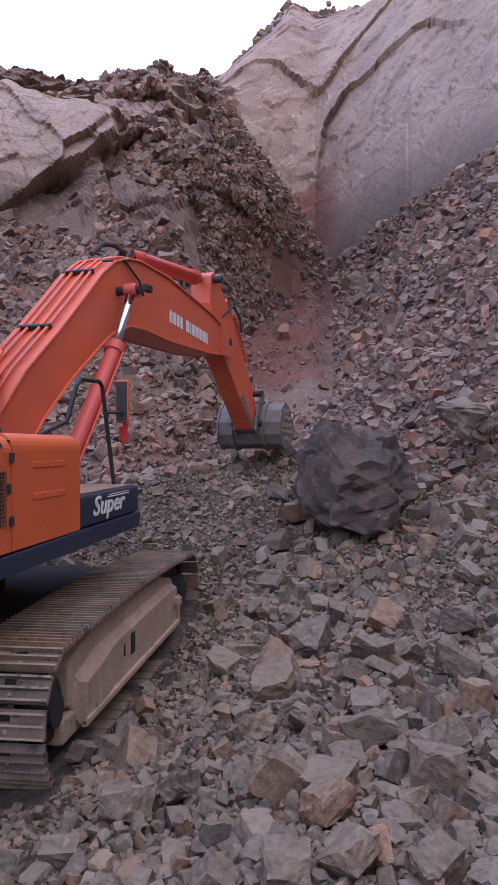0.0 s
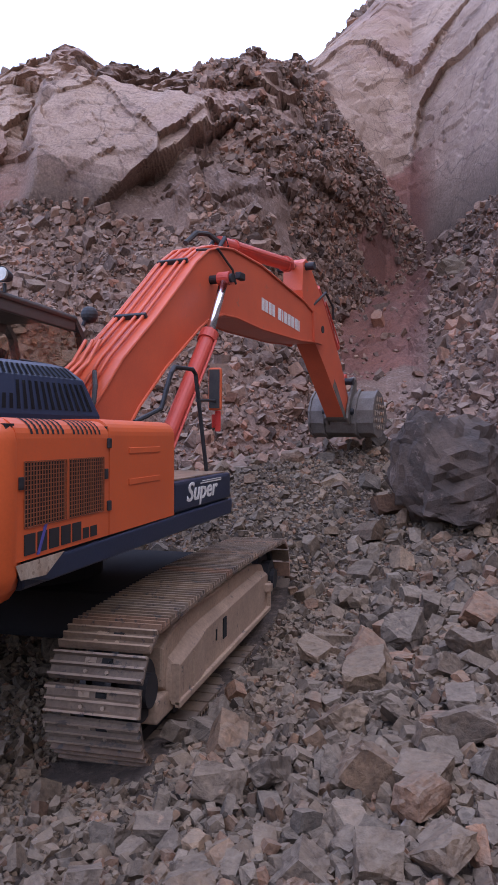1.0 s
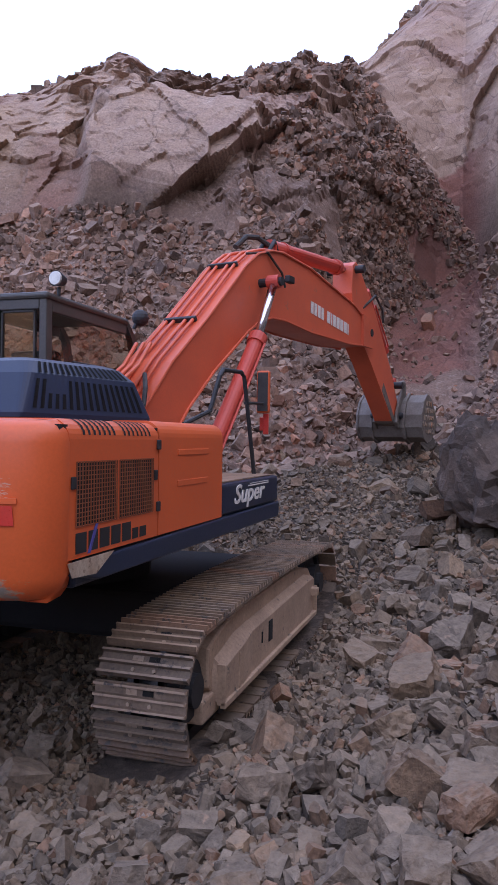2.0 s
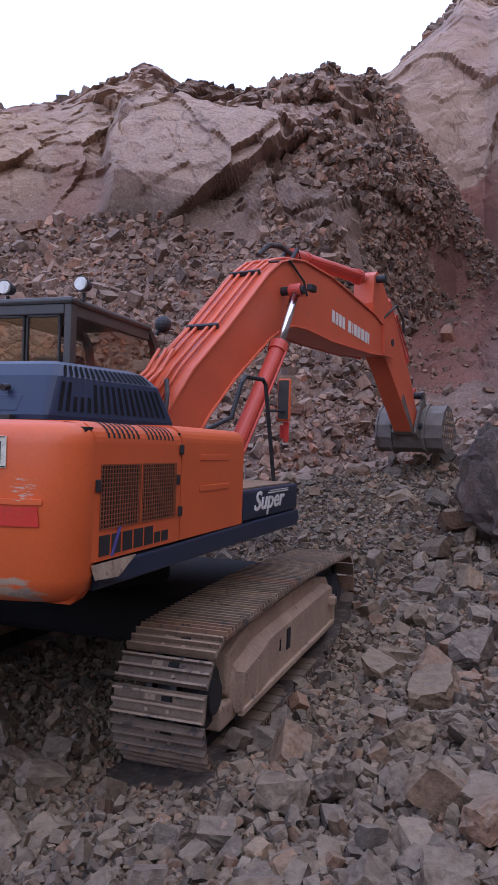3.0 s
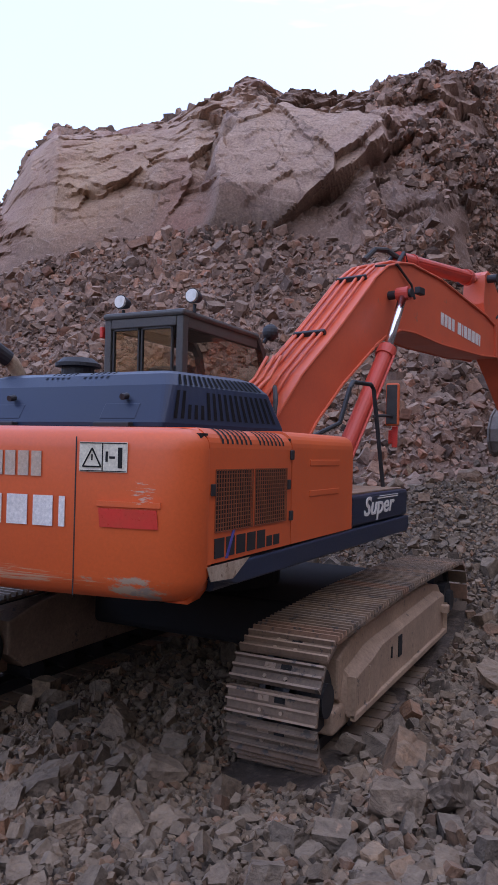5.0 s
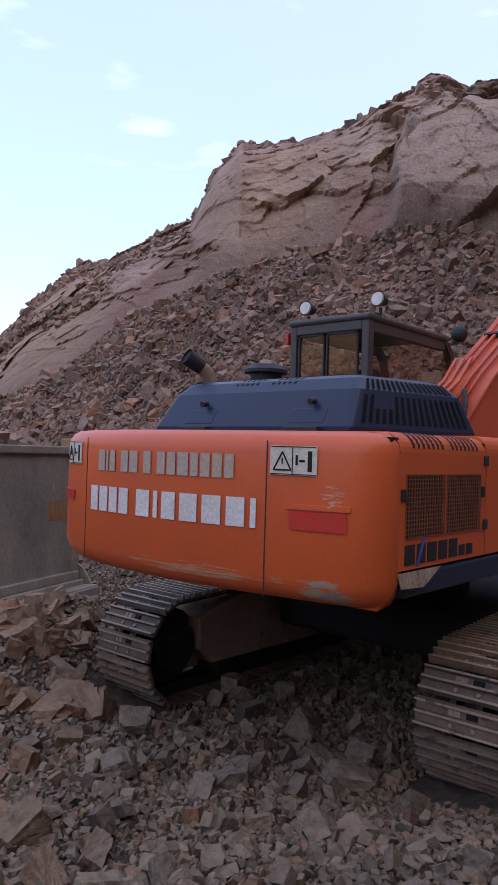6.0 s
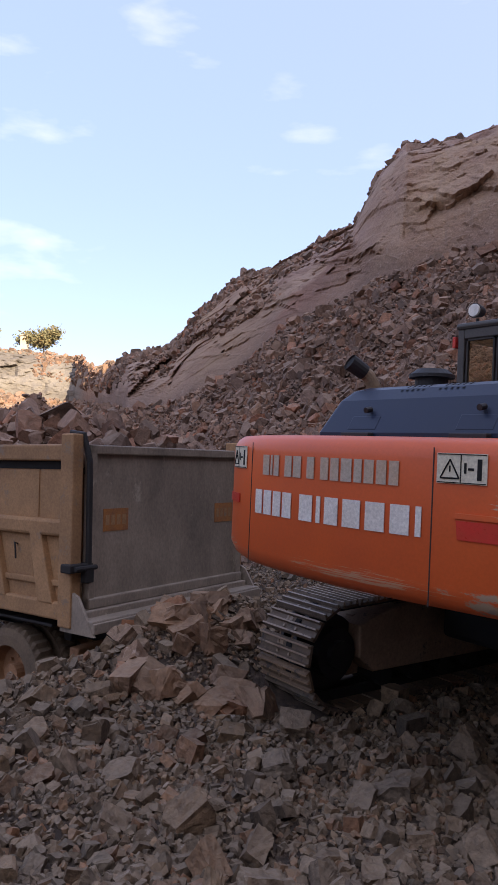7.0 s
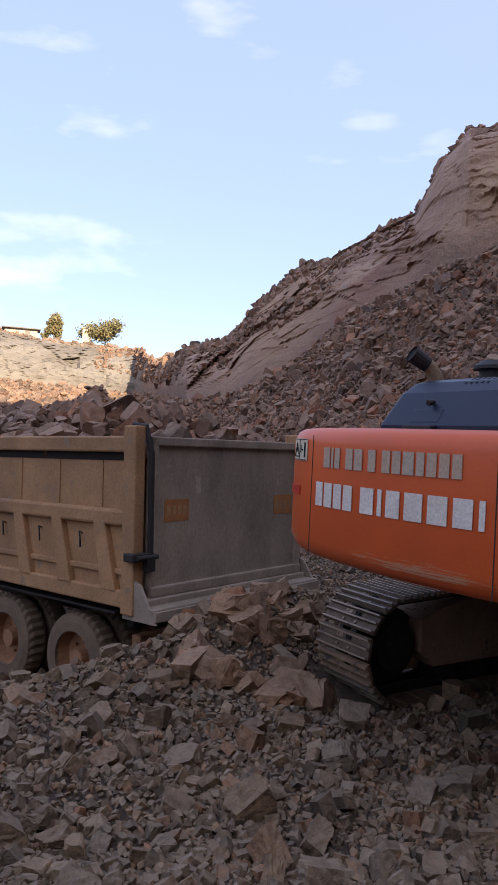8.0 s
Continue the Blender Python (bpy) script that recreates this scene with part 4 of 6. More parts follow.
# cab
CX0, CX1, CY0, CY1, CZ0, CZ1 = -0.94, -0.12, -0.30, 1.38, 1.38, 3.13
CAB = part("cab", boxes(((CX0, CY0, CZ0), (CX1, CY1, 2.36), 0.03), ((CX0 - 0.015, CY0 - 0.02, 3.07), (CX1 + 0.015, 1.12, CZ1), 0.025)), M_GREYCAB, EXC, "grey-brown operator cab with dusty windows")
for x in (CX0, CX1 - 0.07):
    part("rear_pillar", boxes(((x, CY0, 2.34), (x + 0.07, CY0 + 0.09, 3.08), 0.012)), M_GREYCAB, CAB)
    bm = bmesh.new()
    prism(bm, [(1.30, 2.34), (1.38, 2.34), (1.36, 2.75), (1.28, 2.98), (1.14, 3.10), (1.06, 3.10), (1.22, 2.94), (1.29, 2.72)], x + 0.002, x + 0.066)
    part("front_pillar", bm, M_GREYCAB, CAB)
    part("roof_rail", boxes(((x + 0.004, CY0 + 0.09, 2.98), (x + 0.064, 1.1, 3.08), 0.01)), M_GREYCAB, CAB)
part("rear_header", boxes(((CX0 + 0.07, CY0 - 0.002, 2.99), (CX1 - 0.07, CY0 + 0.07, 3.08), 0.01)), M_GREYCAB, CAB)
part("rear_sill", boxes(((CX0 + 0.07, CY0 - 0.002, 2.34), (CX1 - 0.07, CY0 + 0.07, 2.47), 0.01)), M_GREYCAB, CAB)
for x0, x1 in ((CX0 + 0.10, -0.56), (-0.54, CX1 - 0.10)):
    f = bmesh.new()
    for lo, hi in (((x0, 2.47), (x0 + 0.015, 2.985)), ((x1 - 0.015, 2.47), (x1, 2.985)), ((x0, 2.97), (x1, 2.985)), ((x0, 2.47), (x1, 2.485))):
        box(f, (lo[0], CY0 - 0.008, lo[1]), (hi[0], CY0 + 0.02, hi[1]))
    part("rear_window_frame", f, M_RUBBER, CAB)
    part("rear_window", boxes(((x0 + 0.012, CY0 + 0.004, 2.48), (x1 - 0.012, CY0 + 0.010, 2.975))), M_GLASS2, CAB)
part("side_window", boxes(((CX1 - 0.012, CY0 + 0.1, 2.38), (CX1 - 0.006, 1.24, 2.97))), M_GLASS, CAB)
part("door_window", boxes(((CX0 + 0.006, CY0 + 0.1, 2.38), (CX0 + 0.012, 1.24, 2.97))), M_GLASS, CAB)
bm = bmesh.new()
prism(bm, [(1.375, 2.36), (1.355, 2.74), (1.275, 2.97), (1.14, 3.085), (1.13, 3.08), (1.265, 2.965), (1.345, 2.735), (1.365, 2.36)], CX0 + 0.07, CX1 - 0.07)
part("windscreen", bm, M_GLASS, CAB)
part("seat", boxes(((-0.80, 0.15, 2.0), (-0.32, 0.28, 2.72), 0.05), ((-0.80, 0.2, 1.95), (-0.32, 0.7, 2.1), 0.04)), M_RUBBER, CAB)
part("grab_rail", bent(bmesh.new(), [(CX1 + 0.02, 0.05, 2.55), (CX1 + 0.03, 0.05, 2.60), (CX1 + 0.03, 1.1, 2.60), (CX1 + 0.02, 1.1, 2.55)], 0.010), M_DARK, CAB)
part("red_marker", boxes(((CX0 - 0.05, CY0 - 0.01, 2.92), (CX0 - 0.018, CY0 + 0.05, 3.02), 0.008)), M_REFLECT, CAB)
part("window_sticker", boxes(((CX1 - 0.004, -0.12, 2.40), (CX1 - 0.001, 0.02, 2.46))), M_STICKER, CAB)
for x in (-0.86, -0.11):
    bm = bmesh.new()
    tube(bm, (x, -0.14, 3.12), (x, -0.14, 3.19), 0.015, seg=8)
    tube(bm, (x, -0.19, 3.255), (x, -0.09, 3.255), 0.066, 0.045, seg=20)
    w = part("work_lamp", bm, M_DARK, CAB, "round work lamp with pale glass")
    bm = bmesh.new()
    tube(bm, (x, -0.205, 3.255), (x, -0.188, 3.255), 0.054, 0.06, seg=20)
    part("lamp_glass", bm, M_LAMP, w)
bm = bmesh.new()
tube(bm, (-0.10, 1.20, 3.05), (-0.06, 1.22, 3.14), 0.02, seg=8)
bmesh.ops.create_uvsphere(bm, u_segments=14, v_segments=8, radius=0.085, matrix=Matrix.Translation((-0.05, 1.24, 3.16)))
part("beacon", bm, M_DARK, CAB)

# handrails and mirror
part("handrail", bent(bmesh.new(), [(1.15, 1.28, 1.62), (1.12, 1.02, 2.54), (1.11, 0.96, 2.58), (1.10, 0.50, 2.56), (1.10, 0.42, 2.50), (1.06, 0.30, 2.20), (0.95, 0.0, 2.08)], 0.020), M_DARK, EXC, "dark steel handrail")
mm = part("mirror_arm", bent(bmesh.new(), [(1.12, 1.06, 2.30), (1.1, 1.4, 2.32), (1.05, 1.9, 2.34)], 0.014), M_DARK, EXC)
part("mirror", boxes(((0.98, 1.86, 2.24), (1.12, 1.92, 2.68), 0.02)), M_ORANGE, mm, "orange-backed rear-view mirror")
part("mirror_glass", boxes(((0.995, 1.852, 2.26), (1.105, 1.857, 2.66))), M_RUBBER, mm)
part("red_rag", boxes(((1.02, 1.98, 2.02), (1.08, 2.0, 2.24), 0.008), ((0.98, 1.99, 2.06), (1.03, 2.01, 2.2), 0.006)), M_REFLECT, mm, "red cloth strip")
part("valve_box", boxes(((0.42, -0.62, 2.06), (0.66, -0.38, 2.28), 0.03), ((0.45, -0.6, 2.28), (0.63, -0.40, 2.33), 0.02)), material("dirty_brass", (0.13, 0.09, 0.05), 0.5), EXC)

for dx in (0.0, 0.07, 0.14):
    part("boom_foot_hose", bent(bmesh.new(), [(0.16 + dx, -0.15, 2.12), (0.17 + dx, -0.05, 2.30), (0.20 + dx, 0.15, 2.46), (0.22 + dx, 0.38, 2.60), (0.22 + dx, 0.62, 2.82)], 0.018), M_BOOM, EXC)
for y in (-1.39, -2.31):
    part("door_latch", boxes(((X, y - 0.02, 1.72), (X + 0.012, y + 0.02, 1.78), 0.004)), M_DARK, DOOR)

# undercarriage
bm = bmesh.new()
tube(bm, (0, 0, 0.85), (0, 0, 1.25), 0.62, seg=28)
box(bm, (-0.95, -0.35, 0.42), (0.95, 1.7, 0.80), 0.05)
# frame and swing ring in one near-black colour
part("centre_frame", bm, M_BLACK, EXC, "black centre frame and swing ring")


def shoe_mesh():
    bm = bmesh.new()
    box(bm, (-0.30, -0.084, -0.012), (0.30, 0.082, 0.012))
    plate = len(bm.faces)
    for y in (-0.070, 0.0, 0.066):
        prof = [(y - 0.013, 0.010), (y + 0.013, 0.010), (y + 0.007, 0.042), (y - 0.007, 0.042)]
        prism(bm, prof, -0.30, 0.30)
    for sx in (-0.07, 0.07):
        for sy in (-0.038, 0.036):
            tube(bm, (sx, sy, 0.010), (sx, sy, 0.024), 0.013, seg=6)
    bm.faces.ensure_lookup_table()
    for k in range(3):
        for q in (3, 5):
            bm.faces[plate + 6 * k + q].material_index = 2
    nf = len(bm.faces)
    for sx in (-0.055, 0.055):
        box(bm, (sx - 0.036, 0.016, 0.0125), (sx + 0.036, 0.05, 0.0165))
    bm.faces.ensure_lookup_table()
    me = bpy.data.meshes.new("track_shoe")
    for f in bm.faces[nf:]:
        f.material_index = 1
    for f in bm.faces[:plate]:
        f.material_index = 2
    bm.normal_update()
    bm.to_mesh(me)
    bm.free()
    me.materials.append(M_SHOE)
    me.materials.append(M_BLACK)
    me.materials.append(M_SHOEPLATE)
    return me


SHOE = shoe_mesh()


def stadium(s, ya, yb, zc, r):
    """A point and heading on the track's loop at length s: (y, z, angle)."""
    straight, half = yb - ya, math.pi * r
    total = 2 * (straight + half)
    s = s % total
    if s < straight:
        k = s / straight
        return ya + s, zc + r + 0.05 * math.sin(k * math.pi), 0.05 * math.pi / straight * math.cos(k * math.pi)
    s -= straight
    if s < half:
        a = s / r
        return yb + r * math.sin(a), zc + r * math.cos(a), -a
    s -= half
    if s < straight:
        return yb - s, zc - r, -math.pi
    a = (s - straight) / r
    return ya - r * math.sin(a), zc - r * math.cos(a), -math.pi - a


def build_track(xc, shift, side):
    ya, yb, zc, r = -1.02 + shift, 2.78 + shift, 0.355, 0.405
    bm = bmesh.new()
    o = side
    prism(bm, [(-0.62, 0.16), (-0.80, 0.30), (-0.80, 0.56), (-0.55, 0.64), (-0.2, 0.70), (1.6, 0.70), (2.15, 0.62), (2.30, 0.50), (2.30, 0.22), (2.1, 0.14)], xc - 0.20, xc + 0.20, bevel=0.02)
    cover = []
    for y, w, top, low, eave in ((-0.74, 0.20, 0.56, 0.20, 0.36), (-0.70, 0.27, 0.60, 0.17, 0.40), (-0.30, 0.285, 0.665, 0.15, 0.47), (-0.02, 0.265, 0.68, 0.15, 0.50), (1.95, 0.265, 0.70, 0.15, 0.53), (2.20, 0.25, 0.62, 0.19, 0.50)):
        cover.append([(xc + o * q, y, z) for q, z in ((0.0, low), (w, low), (w, eave), (w - 0.015, eave + 0.02), (0.07, top), (0.0, top))])
    loft(bm, cover)
    box(bm, (xc + o * 0.275 - 0.02, -0.72, 0.14), (xc + o * 0.275 + 0.02, 2.15, 0.185), 0.006)
    box(bm, (xc + o * 0.28 - 0.05, 2.0, 0.36), (xc + o * 0.28 + 0.05, 2.10, 0.44), 0.01)
    for y in (-0.72, -0.40, 2.16):
        box(bm, (xc + o * 0.26 - 0.03, y, 0.16), (xc + o * 0.26 + 0.03, y + 0.022, 0.44), 0.004)
    box(bm, (xc + o * 0.10 - 0.12, -0.95, 0.10), (xc + o * 0.10 + 0.12, -0.62, 0.26), 0.02)
    for v in bm.verts:
        v.co.y += shift
    tr = part("track", bm, M_TFRAME, EXC, "steel crawler track with a dusty tan side frame")
    for y, z, w, h in ((0.42, 0.30, 0.10, 0.17), (0.22, 0.34, 0.02, 0.09), (-0.60, 0.21, 0.13, 0.16)):
        part("frame_opening", boxes(((xc + o * 0.268 - 0.006, y + shift, z), (xc + o * 0.268 + 0.006, y + shift + w, z + h), 0.004)), M_BLACK, tr)
    for y in (0.25, 1.15):
        part("frame_slot", boxes(((-0.06, 0, -0.006), (0.06, 0.24, 0.006), 0.005, Matrix.Translation((xc + o * 0.12, y + shift, 0.662)) @ Matrix.Rotation(o * 0.70, 4, "Y"))), M_BLACK, tr)
    for y, z in ((-0.12, 0.66), (1.55, 0.68)):
        part("frame_step", boxes(((xc + o * 0.1 - 0.06, y + shift, z - 0.04), (xc + o * 0.1 + 0.06, y + shift + 0.2, z + 0.05), 0.02)), M_DARK, tr)
    for yy, name, rr in ((ya, "sprocket", 0.30), (yb, "idler", 0.31)):
        bm = bmesh.new()
        tube(bm, (xc - 0.06, yy, zc), (xc + 0.06, yy, zc), rr, seg=24)
        tube(bm, (xc - 0.16, yy, zc), (xc + 0.16, yy, zc), 0.20, seg=20)
        tube(bm, (xc - 0.21, yy, zc), (xc + 0.21, yy, zc), 0.11, seg=16)
        part(name, bm, M_DARK, tr)
    for i in range(8):
        bm = bmesh.new()
        tube(bm, (xc - 0.17, -0.45 + shift + i * 0.39, 0.09), (xc + 0.17, -0.45 + shift + i * 0.39, 0.09), 0.085, seg=14)
        part("track_roller", bm, M_DARK, tr)
    total = 2 * (yb - ya + math.pi * r)
    k = round(total / 0.192)
    bm = bmesh.new()
    for i in range(k):
        y, z, a = stadium(i * total / k, ya, yb, zc, r)
        m = Matrix.Translation((xc, y, z)) @ Matrix.Rotation(a, 4, "X")
        for sx in (-0.08, 0.08):
            box(bm, (sx - 0.02, -0.1, -0.09), (sx + 0.02, 0.1, -0.012), 0, m)
        ob = new("track_shoe", SHOE)
        ob.parent = tr
        ob.matrix_local = m
    part("track_chain", bm, M_DARK, tr)["kind"] = "stuff"


build_track(1.295, 0.0, 1)
build_track(-1.31, -0.37, -1)

# boom, arm and bucket, in a plane turned a little to the right
MB = Matrix.Translation((0.05, 0.2, 0)) @ Matrix.Rotation(radians(-11.5), 4, "Z")
BOOM_UP = [(0.05, 1.95), (0.38, 2.28), (0.75, 2.68), (1.32, 3.15), (1.87, 3.64), (2.12, 3.87), (2.4, 4.06), (2.7, 4.16), (3.0, 4.21), (3.82, 4.19), (5.39, 3.98), (6.05, 3.80), (6.20, 3.70)]
BOOM_LO = [(6.22, 3.55), (6.10, 3.45), (5.2, 3.385), (3.84, 3.37), (3.1, 3.41), (2.75, 3.39), (2.45, 3.30), (2.19, 3.15), (1.5, 2.66), (1.03, 2.25), (0.62, 1.78), (0.2, 1.65)]
bm = bmesh.new()
prism(bm, BOOM_UP + BOOM_LO, -0.25, 0.25, MB)
BOOM = part("boom", bm, M_BOOM, EXC, "bent orange boom with hydraulic hoses")
for line in (BOOM_UP, BOOM_LO):
    for sx in (-0.262, 0.262):
        part("flange", bent(bmesh.new(), [MB @ Vector((sx, *q)) for q in line], 0.016, 6), M_BOOM, BOOM)
for sx in (-0.29, 0.25):
    bm = bmesh.new()
    prism(bm, [(5.75, 3.42), (6.15, 3.42), (6.32, 3.58), (6.30, 3.78), (6.1, 3.86), (5.72, 3.90)], sx, sx + 0.04, MB)
    part("boom_fork", bm, M_BOOM, BOOM)
# brand lettering as plain bars on the boom's flank
y = 3.86
for w in (0.085, 0.085, 0.085, 0.085, -0.05, 0.11, 0.04, 0.10, 0.11, 0.11, 0.11, 0.04):
    if w > 0:
        z = 3.70 - (y - 3.86) * 0.085
        bm = bmesh.new()
        prism(bm, [(y, z - 0.075), (y + w, z - 0.083), (y + w, z + 0.075), (y, z + 0.083)], 0.252, 0.256, MB)
        part("lettering_bar", bm, M_WHITE, BOOM)
    y += abs(w) + 0.03


def along(line, x, lift):
    pts = []
    for i, (u, v) in enumerate(line):
        a, b = line[max(i - 1, 0)], line[min(i + 1, len(line) - 1)]
        t = Vector((b[0] - a[0], b[1] - a[1])).normalized()
        pts.append(MB @ Vector((x, u - t.y * lift, v + t.x * lift)))
    return pts


for x, lift, last in ((-0.19, 0.03, 9), (-0.10, 0.03, 9), (0.04, 0.03, 10), (0.13, 0.03, 9)):
    part("hydraulic_pipe", bent(bmesh.new(), along(BOOM_UP[1:last], x, lift), 0.018, 8), M_BOOM, BOOM, smooth=True)
for i in (3, 5):
    u, v = BOOM_UP[i]
    bm = bmesh.new()
    box(bm, (-0.22, -0.02, 0.0), (0.16, 0.02, 0.055), 0.008, MB @ Matrix.Translation((0, u, v)) @ Matrix.Rotation(math.atan2(BOOM_UP[i + 1][1] - v, BOOM_UP[i + 1][0] - u), 4, "X"))
    part("pipe_clamp", bm, M_DARK, BOOM)
part("hose", bent(bmesh.new(), [MB @ Vector(p) for p in ((-0.1, 2.5, 4.20), (-0.1, 2.75, 4.38), (-0.08, 3.0, 4.43), (0.0, 3.15, 4.36), (0.05, 3.3, 4.33))], 0.032), M_RUBBER, BOOM, "black rubber hose")
part("hose", bent(bmesh.new(), [MB @ Vector(p) for p in ((0.22, 2.2, 4.02), (0.27, 2.6, 4.12), (0.285, 2.95, 3.95), (0.28, 3.05, 3.80))], 0.014), M_RUBBER, BOOM)
part("hose", bent(bmesh.new(), [MB @ Vector(p) for p in ((0.1, 0.55, 2.55), (0.3, 0.3, 2.40), (0.36, 0.2, 2.25), (0.34, 0.1, 2.05))], 0.022), M_RUBBER, BOOM)


def cylinder(name, a, b, c, r, rod, x):
    """Hydraulic cylinder: barrel from a to b, chrome rod from b to c, in the boom's plane at x."""
    bm = bmesh.new()
    tube(bm, MB @ Vector((x, *a)), MB @ Vector((x, *b)), r, seg=18)
    va, vb, vc = (MB @ Vector((x, *p)) for p in (a, b, c))
    d = (vb - va).normalized()
    tube(bm, vb - d * 0.10, vb + d * 0.015, r * 1.22, seg=18)
    tube(bm, va + d * 0.35, va + d * 0.39, r * 1.15, seg=18)
    cy = part(name, bm, M_RED, EXC, "red-orange hydraulic cylinder with chrome rod", smooth=False)
    bm = bmesh.new()
    tube(bm, vb, vc, rod, seg=16)
    part("rod", bm, M_CHROME, cy, "bright chrome rod", smooth=True)
    bm = bmesh.new()
    side_v = (MB.to_3x3() @ Vector((1, 0, 0))) * (r * 0.85)
    tube(bm, vc - side_v, vc + side_v, r * 0.9, seg=16)
    part("rod_eye", bm, M_RED, cy)
    bm = bmesh.new()
    off = MB.to_3x3() @ Vector((1, 0, 0)) * (r + 0.03)
    bent(bm, [va + d * 0.3 + off, vb - d * 0.1 + off], 0.014)
    part("feed_pipe", bm, M_RED, cy)


for x in (0.43, -0.43):
    cylinder("boom_cylinder", (0.85, 1.40), (2.11, 3.07), (2.47, 3.74), 0.085, 0.048, x)
cylinder("arm_cylinder", (3.15, 4.34), (5.32, 4.55), (5.66, 4.58), 0.095, 0.05, 0.0)
bm = bmesh.new()
tube(bm, MB @ Vector((-0.5, 2.47, 3.74)), MB @ Vector((0.53, 2.47, 3.74)), 0.05, seg=14)
for x in (-0.07, 0.07):
    t = [MB @ Vector((x, *p)) for p in ((2.95, 4.18), (3.15, 4.40), (3.3, 4.19))]
    bent(bm, t, 0.03)
part("pivot_pin", bm, M_DARK, BOOM)
bm = bmesh.new()
box(bm, (0.50, 0.0, -0.03), (0.57, 0.14, 0.05), 0.012, MB @ Matrix.Translation((0, 2.58, 3.78)))
part("boom_lamp", bm, M_DARK, BOOM)

ARM = [(5.58, 4.62), (5.70, 4.70), (5.86, 4.64), (6.62, 4.06), (7.45, 3.22), (7.90, 2.60), (7.90, 2.40), (7.74, 2.26), (7.58, 2.32), (6.45, 3.22), (6.05, 3.50), (5.75, 3.66), (5.55, 4.2)]
bm = bmesh.new()
prism(bm, ARM, -0.16, 0.16, MB)
ARMOB = part("arm", bm, M_BOOM, EXC, "orange dipper arm scraped grey near its tip")
bm = bmesh.new()
prism(bm, [(7.0, 2.82), (7.62, 2.29), (7.72, 2.255), (7.66, 2.40), (7.08, 2.95)], -0.165, 0.165, MB)
part("worn_tip", bm, M_BUCKET, ARMOB)
for u, v in ((5.70, 4.58), (6.10, 3.66), (7.80, 2.42), (7.70, 2.95)):
    bm = bmesh.new()
    tube(bm, MB @ Vector((-0.30, u, v)), MB @ Vector((0.30, u, v)), 0.06, seg=14)
    part("arm_pin", bm, M_DARK, ARMOB)
cylinder("bucket_cylinder", (6.55, 4.42), (7.55, 3.55), (8.02, 3.05), 0.075, 0.04, 0.0)
part("hose", bent(bmesh.new(), [MB @ Vector(p) for p in ((0.15, 6.05, 4.05), (0.2, 6.5, 4.32), (0.2, 6.85, 4.15), (0.18, 6.95, 3.95))], 0.02), M_RUBBER, ARMOB)
bm = bmesh.new()
for x in (-0.20, 0.20):
    tube(bm, MB @ Vector((x, 7.70, 2.95)), MB @ Vector((x, 8.05, 3.02)), 0.05, seg=8)
    tube(bm, MB @ Vector((x, 8.05, 3.02)), MB @ Vector((x, 8.12, 2.60)), 0.05, seg=8)
part("bucket_link", bm, M_BUCKET, ARMOB)
# bucket: turned out, ribbed back towards the machine, two cheek plates and teeth
BACKPLATE = [(8.12, 2.80), (7.92, 2.66), (7.80, 2.44), (7.80, 2.22), (7.92, 2.04), (8.14, 1.96), (8.38, 2.0), (8.60, 2.14), (8.74, 2.34)]
BC = (8.24, 2.36)


def swell(k):
    return [(BC[0] + (u - BC[0]) * k, BC[1] + (v - BC[1]) * k) for u, v in BACKPLATE]


INNER = swell(0.93)
BW0, BW1 = -0.56, 0.60
bm = bmesh.new()
prism(bm, BACKPLATE + INNER[::-1], BW0, BW1, MB)
BUCKET = part("bucket", bm, M_BUCKET, EXC, "worn grey steel digging bucket with a studded side plate")
for x in (BW0 - 0.03, BW1):
    bm = bmesh.new()
    prism(bm, swell(1.05) + [(8.62, 2.52), (8.40, 2.74)], x, x + 0.035, MB)
    part("side_plate", bm, M_BUCKET, BUCKET, "worn grey side plate")
for x in (-0.30, 0.30):
    bm = bmesh.new()
    prism(bm, swell(1.10) + INNER[::-1], x - 0.025, x + 0.025, MB)
    part("wear_strip", bm, M_BUCKET, BUCKET)
for x in (-0.22, 0.18):
    bm = bmesh.new()
    prism(bm, [(7.62, 2.30), (7.74, 2.20), (7.90, 2.16), (7.92, 2.62), (8.16, 2.86), (8.10, 2.94), (7.98, 2.92), (7.80, 2.70), (7.66, 2.46)], x, x + 0.045, MB, bevel=0.008)
    part("hinge_ear", bm, M_BUCKET, BUCKET)
bm = bmesh.new()
prism(bm, [(8.68, 2.30), (8.74, 2.28), (8.86, 2.46), (8.82, 2.48)], BW0, BW1, MB)
part("cutting_edge", bm, M_SHOE, BUCKET)
for i in range(5):
    x = BW0 + 0.04 + i * 0.25
    bm = bmesh.new()
    prism(bm, [(8.76, 2.36), (8.82, 2.33), (8.98, 2.62), (8.95, 2.64)], x, x + 0.09, MB, bevel=0.008)
    part("tooth", bm, M_SHOE, BUCKET)
for i in range(6):
    for j in range(6):
        u, v = 7.86 + 0.135 * i + (0.065 if j % 2 else 0), 2.02 + 0.125 * j
        if ((u - 8.22) / 0.40) ** 2 + ((v - 2.36) / 0.36) ** 2 < 0.9:
            bm = bmesh.new()
            box(bm, (-0.004, -0.045, -0.03), (0.012, 0.045, 0.03), 0.004, MB @ Matrix.Translation((BW1 + 0.035, u, v)) @ Matrix.Rotation(0.5 * (i - j), 4, "X"), 1)
            part("wear_stud", bm, M_SHOE, BUCKET)

